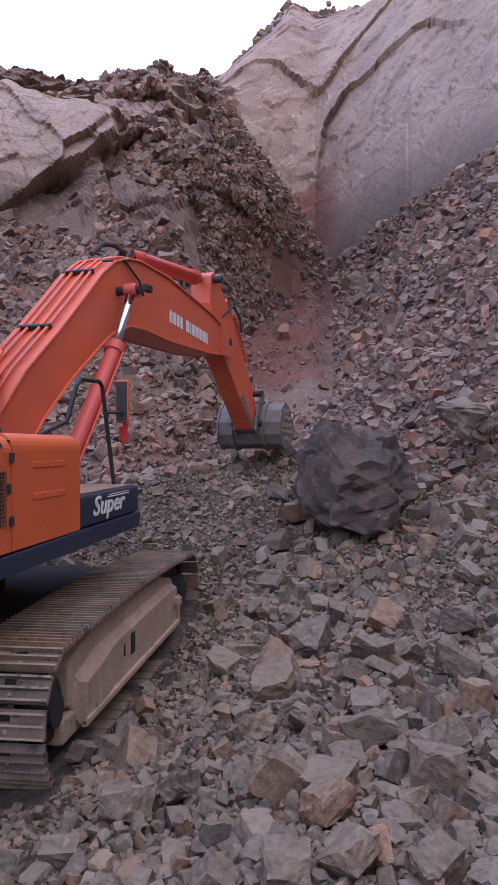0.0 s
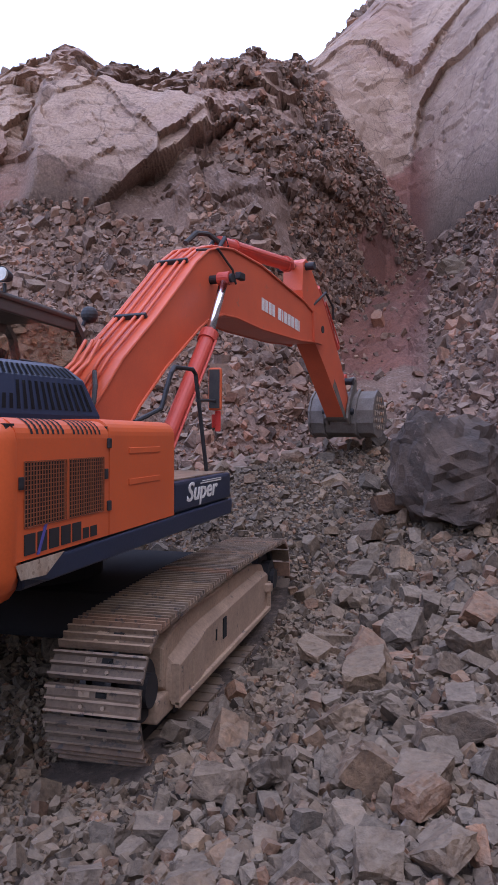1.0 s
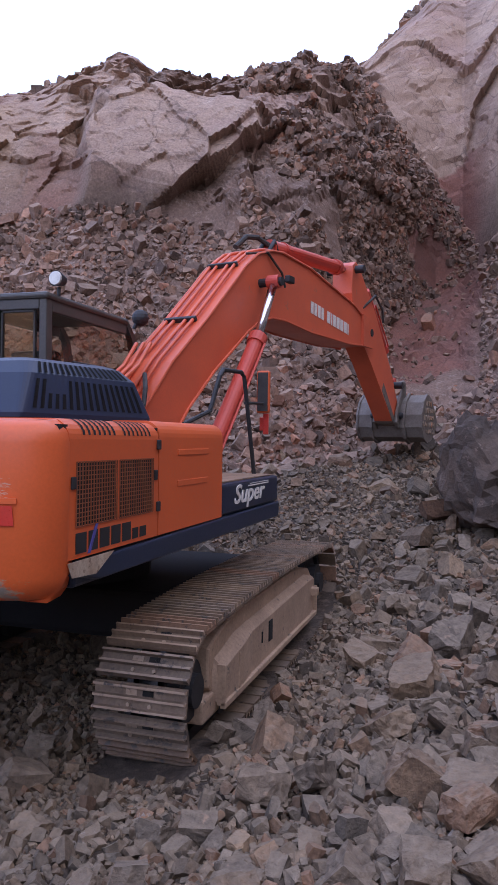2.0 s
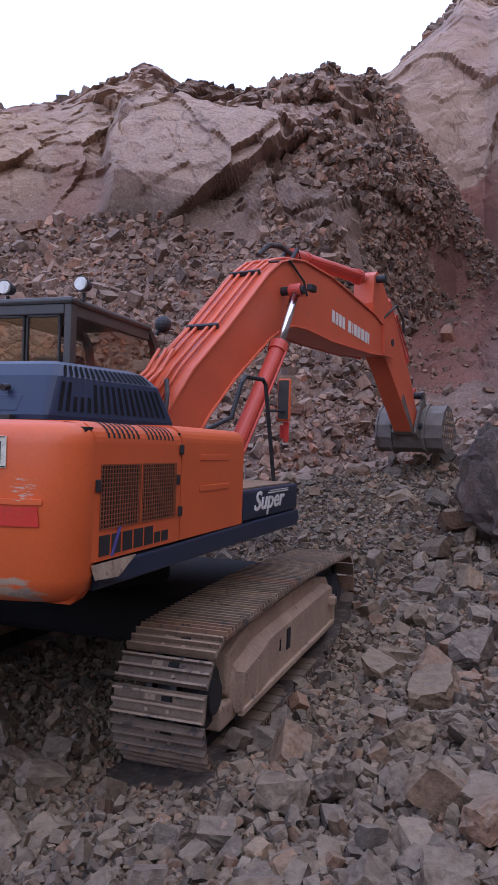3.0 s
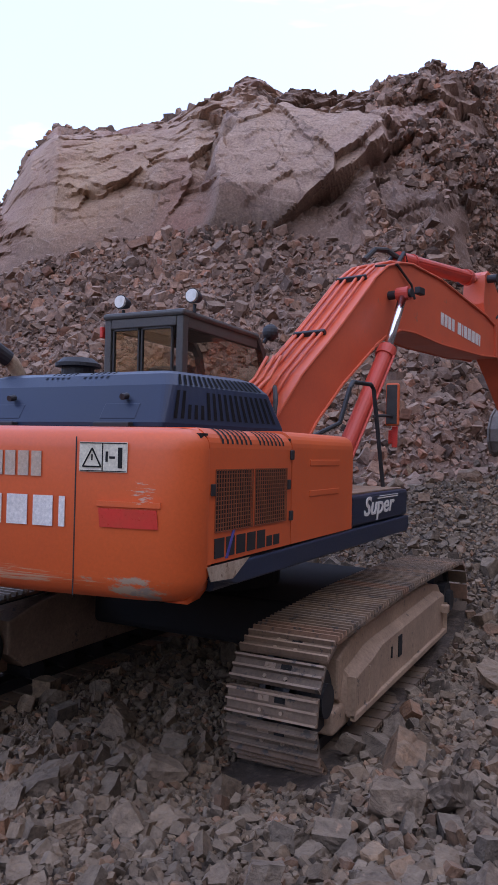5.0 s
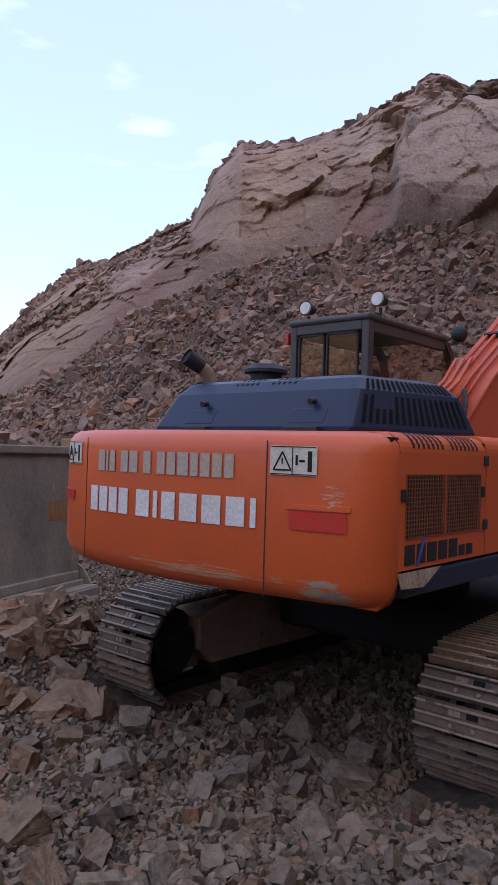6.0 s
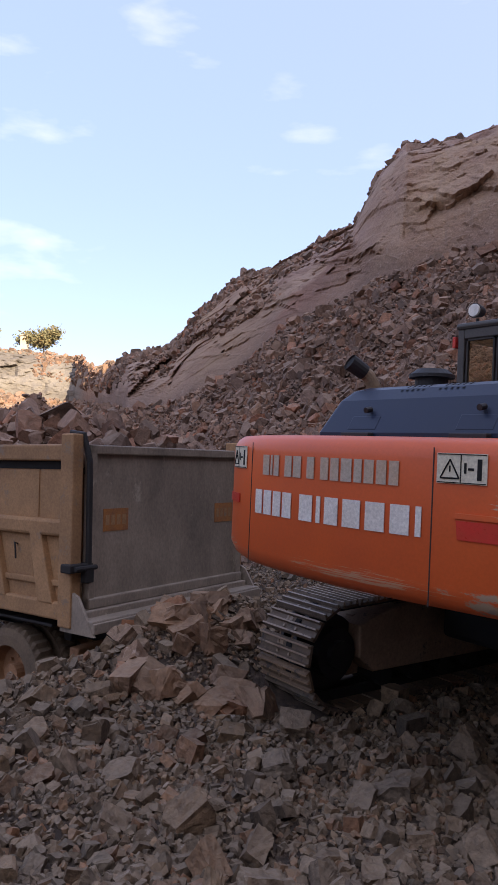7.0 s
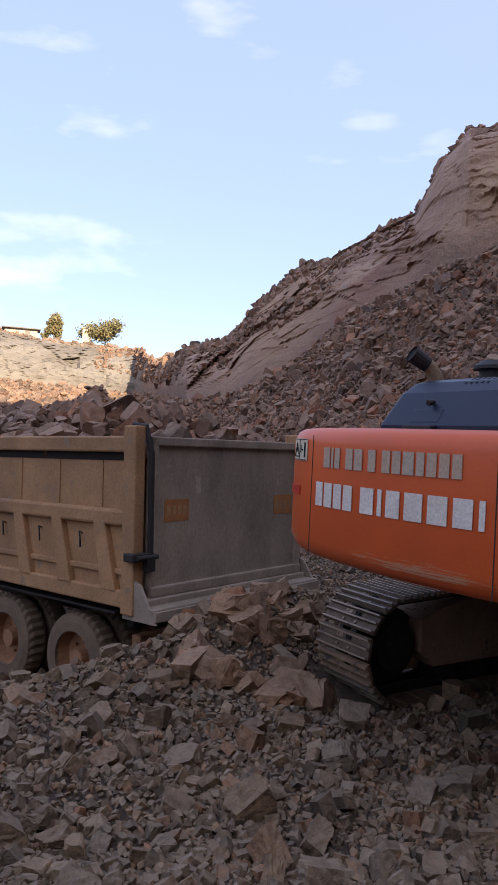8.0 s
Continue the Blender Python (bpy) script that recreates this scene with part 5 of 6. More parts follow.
# ---- tipper truck ----
TRUCK = thing("tipper_truck", "dusty brown tipper truck loaded with broken rock", "truck", at=Matrix.Translation((-3.30, -2.66, -0.92)) @ Matrix.Rotation(radians(108), 4, "Z") @ Matrix.Rotation(radians(-2.0), 4, "X"))
WT, ZB, ZT, LT = 2.55, 1.24, 2.86, 5.6
TB = part("tipper_body", boxes(((0.0, 0.0, ZB - 0.02), (WT, LT, ZB + 0.08))), M_TRUCK, TRUCK, "dented brown steel tipper body")
for x in (0.0, WT - 0.06):
    part("side_wall", boxes(((x, 0.06, ZB + 0.08), (x + 0.06, LT - 0.06, ZT - 0.04))), M_TRUCK, TB)
part("front_wall", boxes(((0.0, LT - 0.06, ZB + 0.08), (WT, LT, ZT))), M_TRUCK, TB)
for x in (-0.06, WT - 0.04):
    part("top_rail", boxes(((x, 0.02, ZT - 0.16), (x + 0.10, LT, ZT), 0.02)), M_TRUCK, TB)
    part("side_rail", boxes(((x - 0.01, 0.02, 1.98), (x + 0.10, LT, 2.14), 0.03)), M_TRUCK, TB)
    part("bottom_rail", boxes(((x, 0.02, ZB - 0.05), (x + 0.10, LT, ZB + 0.12), 0.02)), M_TRUCK, TB)
    part("corner_post", boxes(((x - 0.02, -0.02, ZB - 0.1), (x + 0.11, 0.16, ZT + 0.10), 0.015)), M_TRUCK, TB)
for k in range(7):
    y = 0.45 + 0.72 * k
    bm = bmesh.new()
    prism(bm, [(y, 2.02), (y + 0.17, 2.02), (y + 0.02, 1.34), (y - 0.20, 1.34)], -0.07, 0.02, bevel=0.012)
    part("side_brace", bm, M_TRUCK, TB)
    part("upper_panel_rib", boxes(((-0.012, y + 0.1, 2.15), (0.01, y + 0.115, 2.62), 0.004)), M_TRUCK, TB)
    part("rope_hook", bent(bmesh.new(), [(-0.005, y + 0.42, 1.86), (-0.04, y + 0.42, 1.88), (-0.045, y + 0.40, 1.80), (-0.04, y + 0.40, 1.72)], 0.010, 6), M_DARK, TB)
part("panel_groove", boxes(((-0.006, 0.16, 2.62), (0.0, LT - 0.1, 2.70))), M_BLACK, TB, "dark groove below the top rail")
part("lower_ledge", boxes(((-0.03, 0.16, 1.50), (0.01, LT - 0.1, 1.56), 0.012)), M_TRUCK, TB)
GATE = part("tailgate", boxes(((0.12, -0.03, ZB + 0.10), (WT - 0.04, 0.03, ZT - 0.03))), M_GATE, TRUCK, "scuffed dark grey steel tailgate")
part("tailgate_frame", boxes(((0.10, -0.07, ZT - 0.09), (WT - 0.02, 0.03, ZT), 0.012), ((0.10, -0.07, ZB + 0.08), (0.18, 0.03, ZT), 0.012), ((WT - 0.12, -0.07, ZB + 0.08), (WT - 0.02, 0.03, ZT), 0.012),
                             ((0.10, -0.09, ZB + 0.06), (WT - 0.02, 0.03, ZB + 0.16), 0.012)), M_GATE, GATE)
for x in (0.30, 2.05):
    part("faded_sign", boxes(((x, -0.034, 2.02), (x + 0.34, -0.031, 2.24))), M_SIGN, GATE, "faded orange painted warning sign")
    for i in range(4):
        part("sign_bar", boxes(((x + 0.03 + i * 0.075, -0.0365, 2.08), (x + 0.08 + i * 0.075, -0.0345, 2.18))), M_TRUCK, GATE)
part("tail_lip", boxes(((-0.05, -0.30, ZB - 0.06), (WT + 0.05, 0.02, ZB + 0.0), 0.012), ((-0.05, -0.32, ZB - 0.12), (WT + 0.05, -0.26, ZB - 0.02), 0.01)), M_GATE, TB)
for x in (-0.06, WT + 0.02):
    bm = bmesh.new()
    prism(bm, [(0.14, ZB + 0.30), (0.14, ZB - 0.14), (-0.32, ZB - 0.14), (-0.10, ZB + 0.20)], x, x + 0.03)
    part("lip_cheek", bm, M_GATE, TB)
bm = bmesh.new()
box(bm, (-0.14, -0.08, 1.66), (0.14, 0.06, 1.74), 0.01)
tube(bm, (-0.10, -0.10, 1.70), (0.16, -0.10, 1.70), 0.025, seg=8)
box(bm, (0.02, -0.12, 1.56), (0.12, -0.04, 1.70), 0.01)
part("tailgate_latch", bm, M_DARK, TB)
part("post_pipe", bent(bmesh.new(), [(0.10, -0.06, 1.70), (0.09, -0.06, 2.70), (0.06, 0.0, 2.96), (-0.02, 0.1, 2.97)], 0.03), M_DARK, TB)
part("chassis", boxes(((0.75, 0.25, 0.80), (0.90, 7.2, 1.06), 0.02), ((1.65, 0.25, 0.80), (1.80, 7.2, 1.06), 0.02), ((0.4, 0.5, 0.86), (2.15, 0.62, 1.02), 0.02), ((0.6, 1.0, 1.04), (2.0, LT, 1.2))), M_DARK, TRUCK)
part("lower_beam", boxes(((0.0, -0.14, ZB - 0.02), (WT, -0.02, ZB + 0.06), 0.012)), M_GATE, GATE)
part("tail_beam", boxes(((0.25, 0.22, 0.62), (2.3, 0.36, 0.86), 0.02)), M_RIM, TRUCK)
part("mudguard", boxes(((0.02, 0.35, 1.09), (0.55, 3.2, 1.12), 0.01)), M_DARK, TRUCK)


def wheel(x, y, inner=True):
    bm = bmesh.new()
    rings = []
    prof = [(0.28, 0.30), (0.28, 0.40), (0.26, 0.47), (0.20, 0.505), (0.08, 0.505), (0.02, 0.47), (0.0, 0.40), (0.0, 0.30)]
    for k in range(64):
        a = 2 * math.pi * k / 64
        g = 0.955 if k % 2 else 1.0
        rings.append([(x + px, y + pr * (g if pr > 0.48 else 1) * math.cos(a), 0.505 + pr * (g if pr > 0.48 else 1) * math.sin(a)) for px, pr in prof])
    vs = [[bm.verts.new(p) for p in r] for r in rings]
    for i in range(64):
        a, b = vs[i], vs[(i + 1) % 64]
        for j in range(len(prof)):
            bm.faces.new((a[j], a[(j + 1) % len(prof)], b[(j + 1) % len(prof)], b[j]))
    bmesh.ops.recalc_face_normals(bm, faces=bm.faces[:])
    wh = part("wheel", bm, M_TYRE, TRUCK, "dusty tyre on a rusty rim")
    bm = bmesh.new()
    tube(bm, (x + 0.16, y, 0.505), (x + 0.20, y, 0.505), 0.30, seg=24)
    tube(bm, (x + 0.0, y, 0.505), (x + 0.18, y, 0.505), 0.31, 0.27, seg=24, caps=False)
    tube(bm, (x + 0.05, y, 0.505), (x + 0.20, y, 0.505), 0.10, seg=14)
    for k in range(8):
        a = 2 * math.pi * k / 8
        tube(bm, (x + 0.13, y + 0.17 * math.cos(a), 0.505 + 0.17 * math.sin(a)), (x + 0.17, y + 0.17 * math.cos(a), 0.505 + 0.17 * math.sin(a)), 0.018, seg=6)
    part("rim", bm, M_RIM, wh)


M_TYRE = material("dusty_tyre", (0.13, 0.096, 0.068), 0.85, 0, (0.19, 0.135, 0.09), 4, 40, 0.2, dist=0.006)
for y in (1.05, 2.35):
    wheel(0.04, y)
    wheel(0.36, y)
    wheel(2.20, y)
wheel(0.04, 6.6)

# ---- loose rock ----
rng = np.random.default_rng(7)


def rock_shapes(count, cuts, keep=0.74):
    """Broken blocks: a box with random planes split off its corners and edges."""
    out = []
    for k in range(count):
        bm = bmesh.new()
        bmesh.ops.create_cube(bm, size=2.0)
        half = Vector((1.0, rng.uniform(0.62, 0.95), rng.uniform(0.45, 0.8)))
        lean = Matrix(((1, rng.uniform(-0.3, 0.3), 0), (0, 1, rng.uniform(-0.3, 0.3)), (rng.uniform(-0.25, 0.25), 0, 1)))
        for v in bm.verts:
            v.co = lean @ Vector([c * h for c, h in zip(v.co, half)])
        for q in range(cuts):
            d = Vector(rng.normal(size=3)).normalized()
            reach = max(v.co.dot(d) for v in bm.verts)
            bmesh.ops.bisect_plane(bm, geom=bm.verts[:] + bm.edges[:] + bm.faces[:], plane_co=d * reach * rng.uniform(keep, 0.92), plane_no=d, clear_outer=True)
        bmesh.ops.convex_hull(bm, input=bm.verts[:])
        bmesh.ops.delete(bm, geom=[v for v in bm.verts if not v.link_faces], context="VERTS")
        bmesh.ops.dissolve_limit(bm, angle_limit=radians(4), verts=bm.verts[:], edges=bm.edges[:])
        bmesh.ops.triangulate(bm, faces=bm.faces[:])
        bm.verts.index_update()
        v = np.array([x.co[:] for x in bm.verts])
        f = np.array([[x.index for x in fc.verts] for fc in bm.faces])
        bm.free()
        out.append((v, f))
    return out


SHAPES = rock_shapes(30, 7, 0.66)
SMALL = rock_shapes(18, 4, 0.6)


def rough_shape(v, f, seed):
    """Split each face in four and nudge the new corners, for a broken surface."""
    rg = np.random.default_rng(seed)
    v, mids, out = list(map(tuple, v)), {}, []

    def mid(a, c):
        k = (min(a, c), max(a, c))
        if k not in mids:
            q = (np.array(v[a]) + np.array(v[c])) / 2
            mids[k] = len(v)
            v.append(tuple(q * rg.uniform(0.955, 1.05) + rg.normal(size=3) * 0.022))
        return mids[k]

    for a, c, d in f:
        x, y, z = mid(a, c), mid(c, d), mid(d, a)
        out += [(a, x, z), (x, c, y), (z, y, d), (x, y, z)]
    return np.array(v), np.array(out)


ROUGH = [rough_shape(v, f, 100 + k) for k, (v, f) in enumerate(SHAPES)]


def turns(n):
    q = rng.normal(size=(n, 4))
    q /= np.linalg.norm(q, axis=1)[:, None]
    w, x, y, z = q.T
    return np.stack([1 - 2 * (y * y + z * z), 2 * (x * y - z * w), 2 * (x * z + y * w), 2 * (x * y + z * w), 1 - 2 * (x * x + z * z), 2 * (y * z - x * w),
                     2 * (x * z - y * w), 2 * (y * z + x * w), 1 - 2 * (x * x + y * y)], 1).reshape(-1, 3, 3)


def heap(name, places, sizes, mat, label, category="rubble", shapes=SHAPES):
    """Many rocks joined into one mesh."""
    kinds = rng.integers(0, len(shapes), len(places))
    rot = turns(len(places))
    vs, fs, base = [], [], 0
    for k, (v, f) in enumerate(shapes):
        pick = np.where(kinds == k)[0]
        if not len(pick):
            continue
        p = np.einsum("nij,vj->nvi", rot[pick], v) * sizes[pick][:, None, None] * rng.uniform(0.75, 1.25, (len(pick), 1, 3)) + places[pick][:, None, :]
        vs.append(p.reshape(-1, 3))
        fs.append((f[None] + (base + np.arange(len(pick)) * len(v))[:, None, None]).reshape(-1, 3))
        base += len(pick) * len(v)
    v, f = np.concatenate(vs), np.concatenate(fs)
    me = bpy.data.meshes.new(name)
    me.vertices.add(len(v))
    me.vertices.foreach_set("co", v.ravel())
    me.loops.add(f.size)
    me.loops.foreach_set("vertex_index", f.ravel())
    me.polygons.add(len(f))
    me.polygons.foreach_set("loop_start", np.arange(len(f)) * 3)
    me.update()
    me.validate()
    me.polygons.foreach_set("use_smooth", np.zeros(len(me.polygons), bool))
    me.materials.append(mat)
    return tagged(new(name, me), label, category, kind="stuff")


G_AZ, G_P, N0, N1, N2 = GRID


def surface_points(n, az_lo, az_hi, row_lo, row_hi, power=1.0):
    """Random places on the terrain, spread evenly over its true area, between two azimuths and two rows."""
    ia = np.where((G_AZ >= az_lo) & (G_AZ < az_hi))[0]
    ia = ia[ia < len(G_AZ) - 1]
    a, b = np.meshgrid(ia, np.arange(row_lo, row_hi), indexing="ij")
    p00, p10, p01 = G_P[a, b], G_P[a + 1, b], G_P[a, b + 1]
    area = np.linalg.norm(np.cross(p10 - p00, p01 - p00), axis=-1)
    d = np.hypot(p00[..., 0] - HUB[0], p00[..., 1] - HUB[1])
    w = (area * d ** (-power)).ravel()
    pick = rng.choice(w.size, n, p=w / w.sum())
    u, v = rng.random(n)[:, None], rng.random(n)[:, None]
    a, b = a.ravel()[pick], b.ravel()[pick]
    return G_P[a, b] + (G_P[a + 1, b] - G_P[a, b]) * u + (G_P[a, b + 1] - G_P[a, b]) * v


def clear_of_machine(p):
    """Keep rocks from piercing the tracks and the truck's wheels."""
    x, y = p[:, 0], p[:, 1]
    t1 = (np.abs(x - 1.295) < 0.36) & (y > -1.55) & (y < 3.3)
    t2 = (np.abs(x + 1.31) < 0.36) & (y > -1.9) & (y < 2.95)
    return ~(t1 | t2)


def power_sizes(n, lo, hi, k=2.2):
    u = rng.random(n)
    return (lo ** -k + u * (hi ** -k - lo ** -k)) ** (-1 / k)


def settle(p, sizes, taken=None, space=0.80):
    """Take the largest first and leave out what would sit inside a stone that already lies there."""
    cells = {} if taken is None else taken
    keep = []
    for k in np.argsort(-sizes):
        x, y, r = float(p[k, 0]), float(p[k, 1]), float(sizes[k])
        cx, cy = int(math.floor(x / 0.4)), int(math.floor(y / 0.4))
        free = True
        for ix in (cx - 1, cx, cx + 1):
            for iy in (cy - 1, cy, cy + 1):
                for ox, oy, orr in cells.get((ix, iy), ()):
                    if (x - ox) ** 2 + (y - oy) ** 2 < (space * (r + orr)) ** 2:
                        free = False
                        break
                if not free:
                    break
            if not free:
                break
        if free:
            cells.setdefault((cx, cy), []).append((x, y, r))
            keep.append(k)
    return np.array(keep), cells


def bearing(p):
    return np.degrees(np.arctan2(HUB[0] - p[:, 0], p[:, 1] - HUB[1]))


p = surface_points(80000, -16, 82, 12, N0 + 6, 0.8)
p = p[clear_of_machine(p)]
s = np.minimum(power_sizes(len(p), 0.026, 0.24, 3.0), 0.2) * np.interp(bearing(p), [2, 14, 24], [0.9, 0.70, 0.54])
s = np.minimum(s, 0.034 * np.hypot(p[:, 0] - HUB[0], p[:, 1] - HUB[1]) + 0.005)
keep, cells = settle(p, s)
p, s = p[keep], s[keep]
p[:, 2] += s * rng.uniform(0.05, 0.75, len(p))
look_size = s / np.hypot(p[:, 0] - HUB[0], p[:, 1] - HUB[1])
order = np.argsort(-look_size)
SINGLE = [(p[k], float(s[k])) for k in order[:300]]
heap("rubble", p[order[300:6000]], s[order[300:6000]], M_ROCK, "grey-brown broken rocks covering the quarry floor", shapes=ROUGH)
heap("rubble", p[order[6000:]], s[order[6000:]], M_ROCK, "grey-brown broken rubble covering the quarry floor")
p = surface_points(52000, -16, 82, 10, N0, 1.1)
p = p[clear_of_machine(p)]
s = power_sizes(len(p), 0.017, 0.045, 1.6)
keep, cells = settle(p, s, cells, 0.6)
p, s = p[keep], s[keep]
heap("rubble", p + np.c_[np.zeros((len(p), 2)), s * rng.uniform(0.0, 0.8, len(p))], s, M_ROCK, "small broken stones between the larger rocks", shapes=SMALL)
p = surface_points(16000, -180, 179, 8, N0, 0.5)
azp = np.degrees(np.arctan2(HUB[0] - p[:, 0], p[:, 1] - HUB[1]))
p = p[(azp < -15) | (azp > 81)]
s = power_sizes(len(p), 0.04, 0.2, 2.0)
heap("rubble", p + np.c_[np.zeros((len(p), 2)), s * rng.uniform(-0.2, 0.7, len(p))], s, M_ROCK, "scattered grey-brown stones on the open quarry floor")
p = surface_points(30000, -16, 82, 10, 78, 1.3)
p = p[clear_of_machine(p)]
s = power_sizes(len(p), 0.010, 0.028)
heap("gravel", p + np.c_[np.zeros((len(p), 2)), s * 0.2], s, M_ROCK, "grey crushed gravel between larger stones", "gravel", SMALL)
# rocks on the far slopes
p = surface_points(62000, -14, 80, N0 - 4, N0 + N1 + 4, 1.2)
d = np.hypot(p[:, 0] - HUB[0], p[:, 1] - HUB[1])
s = power_sizes(len(p), 0.042, 0.24, 2.4) * (d / 20) ** 0.5
azp = np.degrees(np.arctan2(HUB[0] - p[:, 0], p[:, 1] - HUB[1]))
bare = (np.abs(azp - 3.2) < 3.4) & (d > 18.5) & (rng.random(len(p)) < 0.94)
p, s = p[~bare], s[~bare]
heap("talus_rubble", p + np.c_[np.zeros((len(p), 2)), s * rng.uniform(-0.2, 0.8, len(p))], s, M_TALUS, "brown-grey fallen rock on the slopes below the cliffs")
p = surface_points(26000, 0, 18, N0 + N1, N0 + N1 + N2, 1.0)
d = np.hypot(p[:, 0] - HUB[0], p[:, 1] - HUB[1])
azp = np.degrees(np.arctan2(HUB[0] - p[:, 0], p[:, 1] - HUB[1]))
p = p[(azp > 9.6 - (0.514 - (p[:, 2] - 1.95) / d) * 37) & (fbm(p / (2.2, 2.2, 4.5), 2, 91) > -0.32)]
s = power_sizes(len(p), 0.045, 0.20, 2.2)
heap("cliff_rubble", p, s, M_TALUS, "dark broken rock clinging to the cliff")
p = surface_points(3500, -14, 80, N0 + N1 + N2 - 14, N0 + N1 + N2 + 2, 0.3)
d = np.hypot(p[:, 0] - HUB[0], p[:, 1] - HUB[1])
s = power_sizes(len(p), 0.08, 0.36, 2.0) * (d / 35).clip(0.5, 1.3)
heap("crest_rubble", p, s, M_TALUS, "dark blocks of rock along the cliff edge")
p = surface_points(7000, 46, 70, N0 + N1 + 34, N0 + N1 + N2 - 8, 0.6)
keep = np.sin(p[:, 0] * 0.7) + np.sin(p[:, 2] * 1.9 + p[:, 1] * 0.3) + rng.normal(size=len(p)) * 0.7 > 0.1
p = p[keep]
d = np.hypot(p[:, 0] - HUB[0], p[:, 1] - HUB[1])
s = power_sizes(len(p), 0.07, 0.34, 2.1) * (d / 45).clip(0.6, 1.4)
heap("slope_rubble", p, s, M_TALUS, "brown-grey rock scattered over the low slope")
# the truck's load
tw = TRUCK.matrix_world
bpy.context.view_layer.update()
tw = np.array(TRUCK.matrix_world)
q = np.c_[rng.uniform(0.12, WT - 0.12, 900), rng.uniform(0.15, LT - 0.1, 900), np.zeros(900)]
q[:, 2] = ZT - 0.16 + 0.62 * np.sin(np.pi * q[:, 0] / WT) * np.sin(np.pi * (q[:, 1] / LT)) ** 0.5 * rng.uniform(0.3, 1.0, 900)
q = q @ tw[:3, :3].T + tw[:3, 3]
heap("rock_load", q, power_sizes(900, 0.06, 0.20), M_TALUS, "brown broken rock heaped in the truck")

# single rocks, nearest and largest
def rock_mesh(v, f, seed, mat):
    """A broken block with chipped, fractured faces."""
    bm = bmesh.new()
    vs = [bm.verts.new(q) for q in v]
    for t in f:
        bm.faces.new([vs[q] for q in t])
    bmesh.ops.subdivide_edges(bm, edges=bm.edges[:], cuts=3, use_grid_fill=True)
    co = np.array([x.co[:] for x in bm.verts])
    chips = 0.10 * blocks(co * (2.2, 2.6, 3.4) + seed, 40 + seed) + 0.05 * blocks(co * 5.0 + seed, 60 + seed) + 0.02 * vnoise(co * 9.0, seed)
    for x, c in zip(bm.verts, chips):
        x.co += x.co.normalized() * float(c)
    me = bpy.data.meshes.new("rock")
    bm.to_mesh(me)
    bm.free()
    me.materials.append(mat)
    return me


ROCK_MESHES = [rock_mesh(v, f, k, M_ROCKOB) for k, (v, f) in enumerate(SHAPES[:20])]


def boulder(x, y, z, size, k=None, label="angular grey-brown rock lying in the rubble", turn=None):
    ob = new("rock", ROCK_MESHES[int(rng.integers(0, len(ROCK_MESHES))) if k is None else k])
    e = Euler(rng.uniform(-0.7, 0.7, 2).tolist() + [rng.uniform(0, 6.28)]) if turn is None else Euler(turn)
    ob.matrix_world = Matrix.LocRotScale((x, y, z), e, (size, size * rng.uniform(0.75, 1.1), size * rng.uniform(0.7, 1.1)))
    tagged(ob, label, "rock", "loose rocks on the quarry floor")
    return ob


for q, size in SINGLE:
    boulder(q[0], q[1], q[2] + size * 0.1, size, label="large angular grey-brown rock on the rubble" if size > 0.16 else "angular grey-brown rock lying in the rubble")
RED_MESHES = [me.copy() for me in ROCK_MESHES[:6]]
for me in RED_MESHES:
    me.materials[0] = M_REDROCK
for k in range(70):
    a, r = radians(rng.uniform(50, 63)), rng.uniform(5.3, 6.6)
    x, y = HUB[0] - math.sin(a) * r, HUB[1] + math.cos(a) * r
    if -1.85 < x < -0.9 and y > -2.1:
        continue
    size = float(rng.uniform(0.06, 0.16))
    z = float(near_ground(np.array([x]), np.array([y]))[0])
    ob = boulder(x, y, z + size * 0.3, size, label="reddish-brown angular rock heaped beside the truck")
    ob.data = RED_MESHES[k % 6]


TILT = np.array(Euler((0.7, 0.5, 0.3)).to_matrix())


def big_boulder(name, at, size, seed, mat, label, stretch=(1, 1, 1), count=22):
    """A cracked block: a fine ball cut into leaning facets."""
    rg = np.random.default_rng(seed)
    bm = bmesh.new()
    for q in range(count):
        v = Vector(rg.normal(size=3)).normalized()
        v = Vector([math.copysign(abs(c) ** 0.88, c) * k for c, k in zip(v, stretch)])
        bm.verts.new(v * size * rg.uniform(0.92, 1.12))
    bmesh.ops.convex_hull(bm, input=bm.verts[:])
    bmesh.ops.delete(bm, geom=[v for v in bm.verts if not v.link_faces], context="VERTS")
    bmesh.ops.dissolve_limit(bm, angle_limit=radians(16), verts=bm.verts[:], edges=bm.edges[:])
    bmesh.ops.triangulate(bm, faces=bm.faces[:])
    bmesh.ops.subdivide_edges(bm, edges=bm.edges[:], cuts=5, use_grid_fill=True)
    co = np.array([v.co[:] for v in bm.verts])
    nudge = 0.24 * size * blocks(co @ TILT / size * 1.3 + seed, seed) + 0.10 * size * blocks(co @ TILT / size * 4.0 + seed, seed + 2) + 0.02 * size * vnoise(co / size * 9.0, seed)
    for v, k in zip(bm.verts, nudge):
        v.co += v.co.normalized() * float(k)
    me = bpy.data.meshes.new(name)
    bm.to_mesh(me)
    bm.free()
    me.polygons.foreach_set("use_smooth", [False] * len(me.polygons))
    me.materials.append(mat)
    ob = new(name, me)
    ob.matrix_world = Matrix.Translation(at) @ Matrix.Rotation(0.4 * seed, 4, "Z")
    return tagged(ob, label, "boulder")


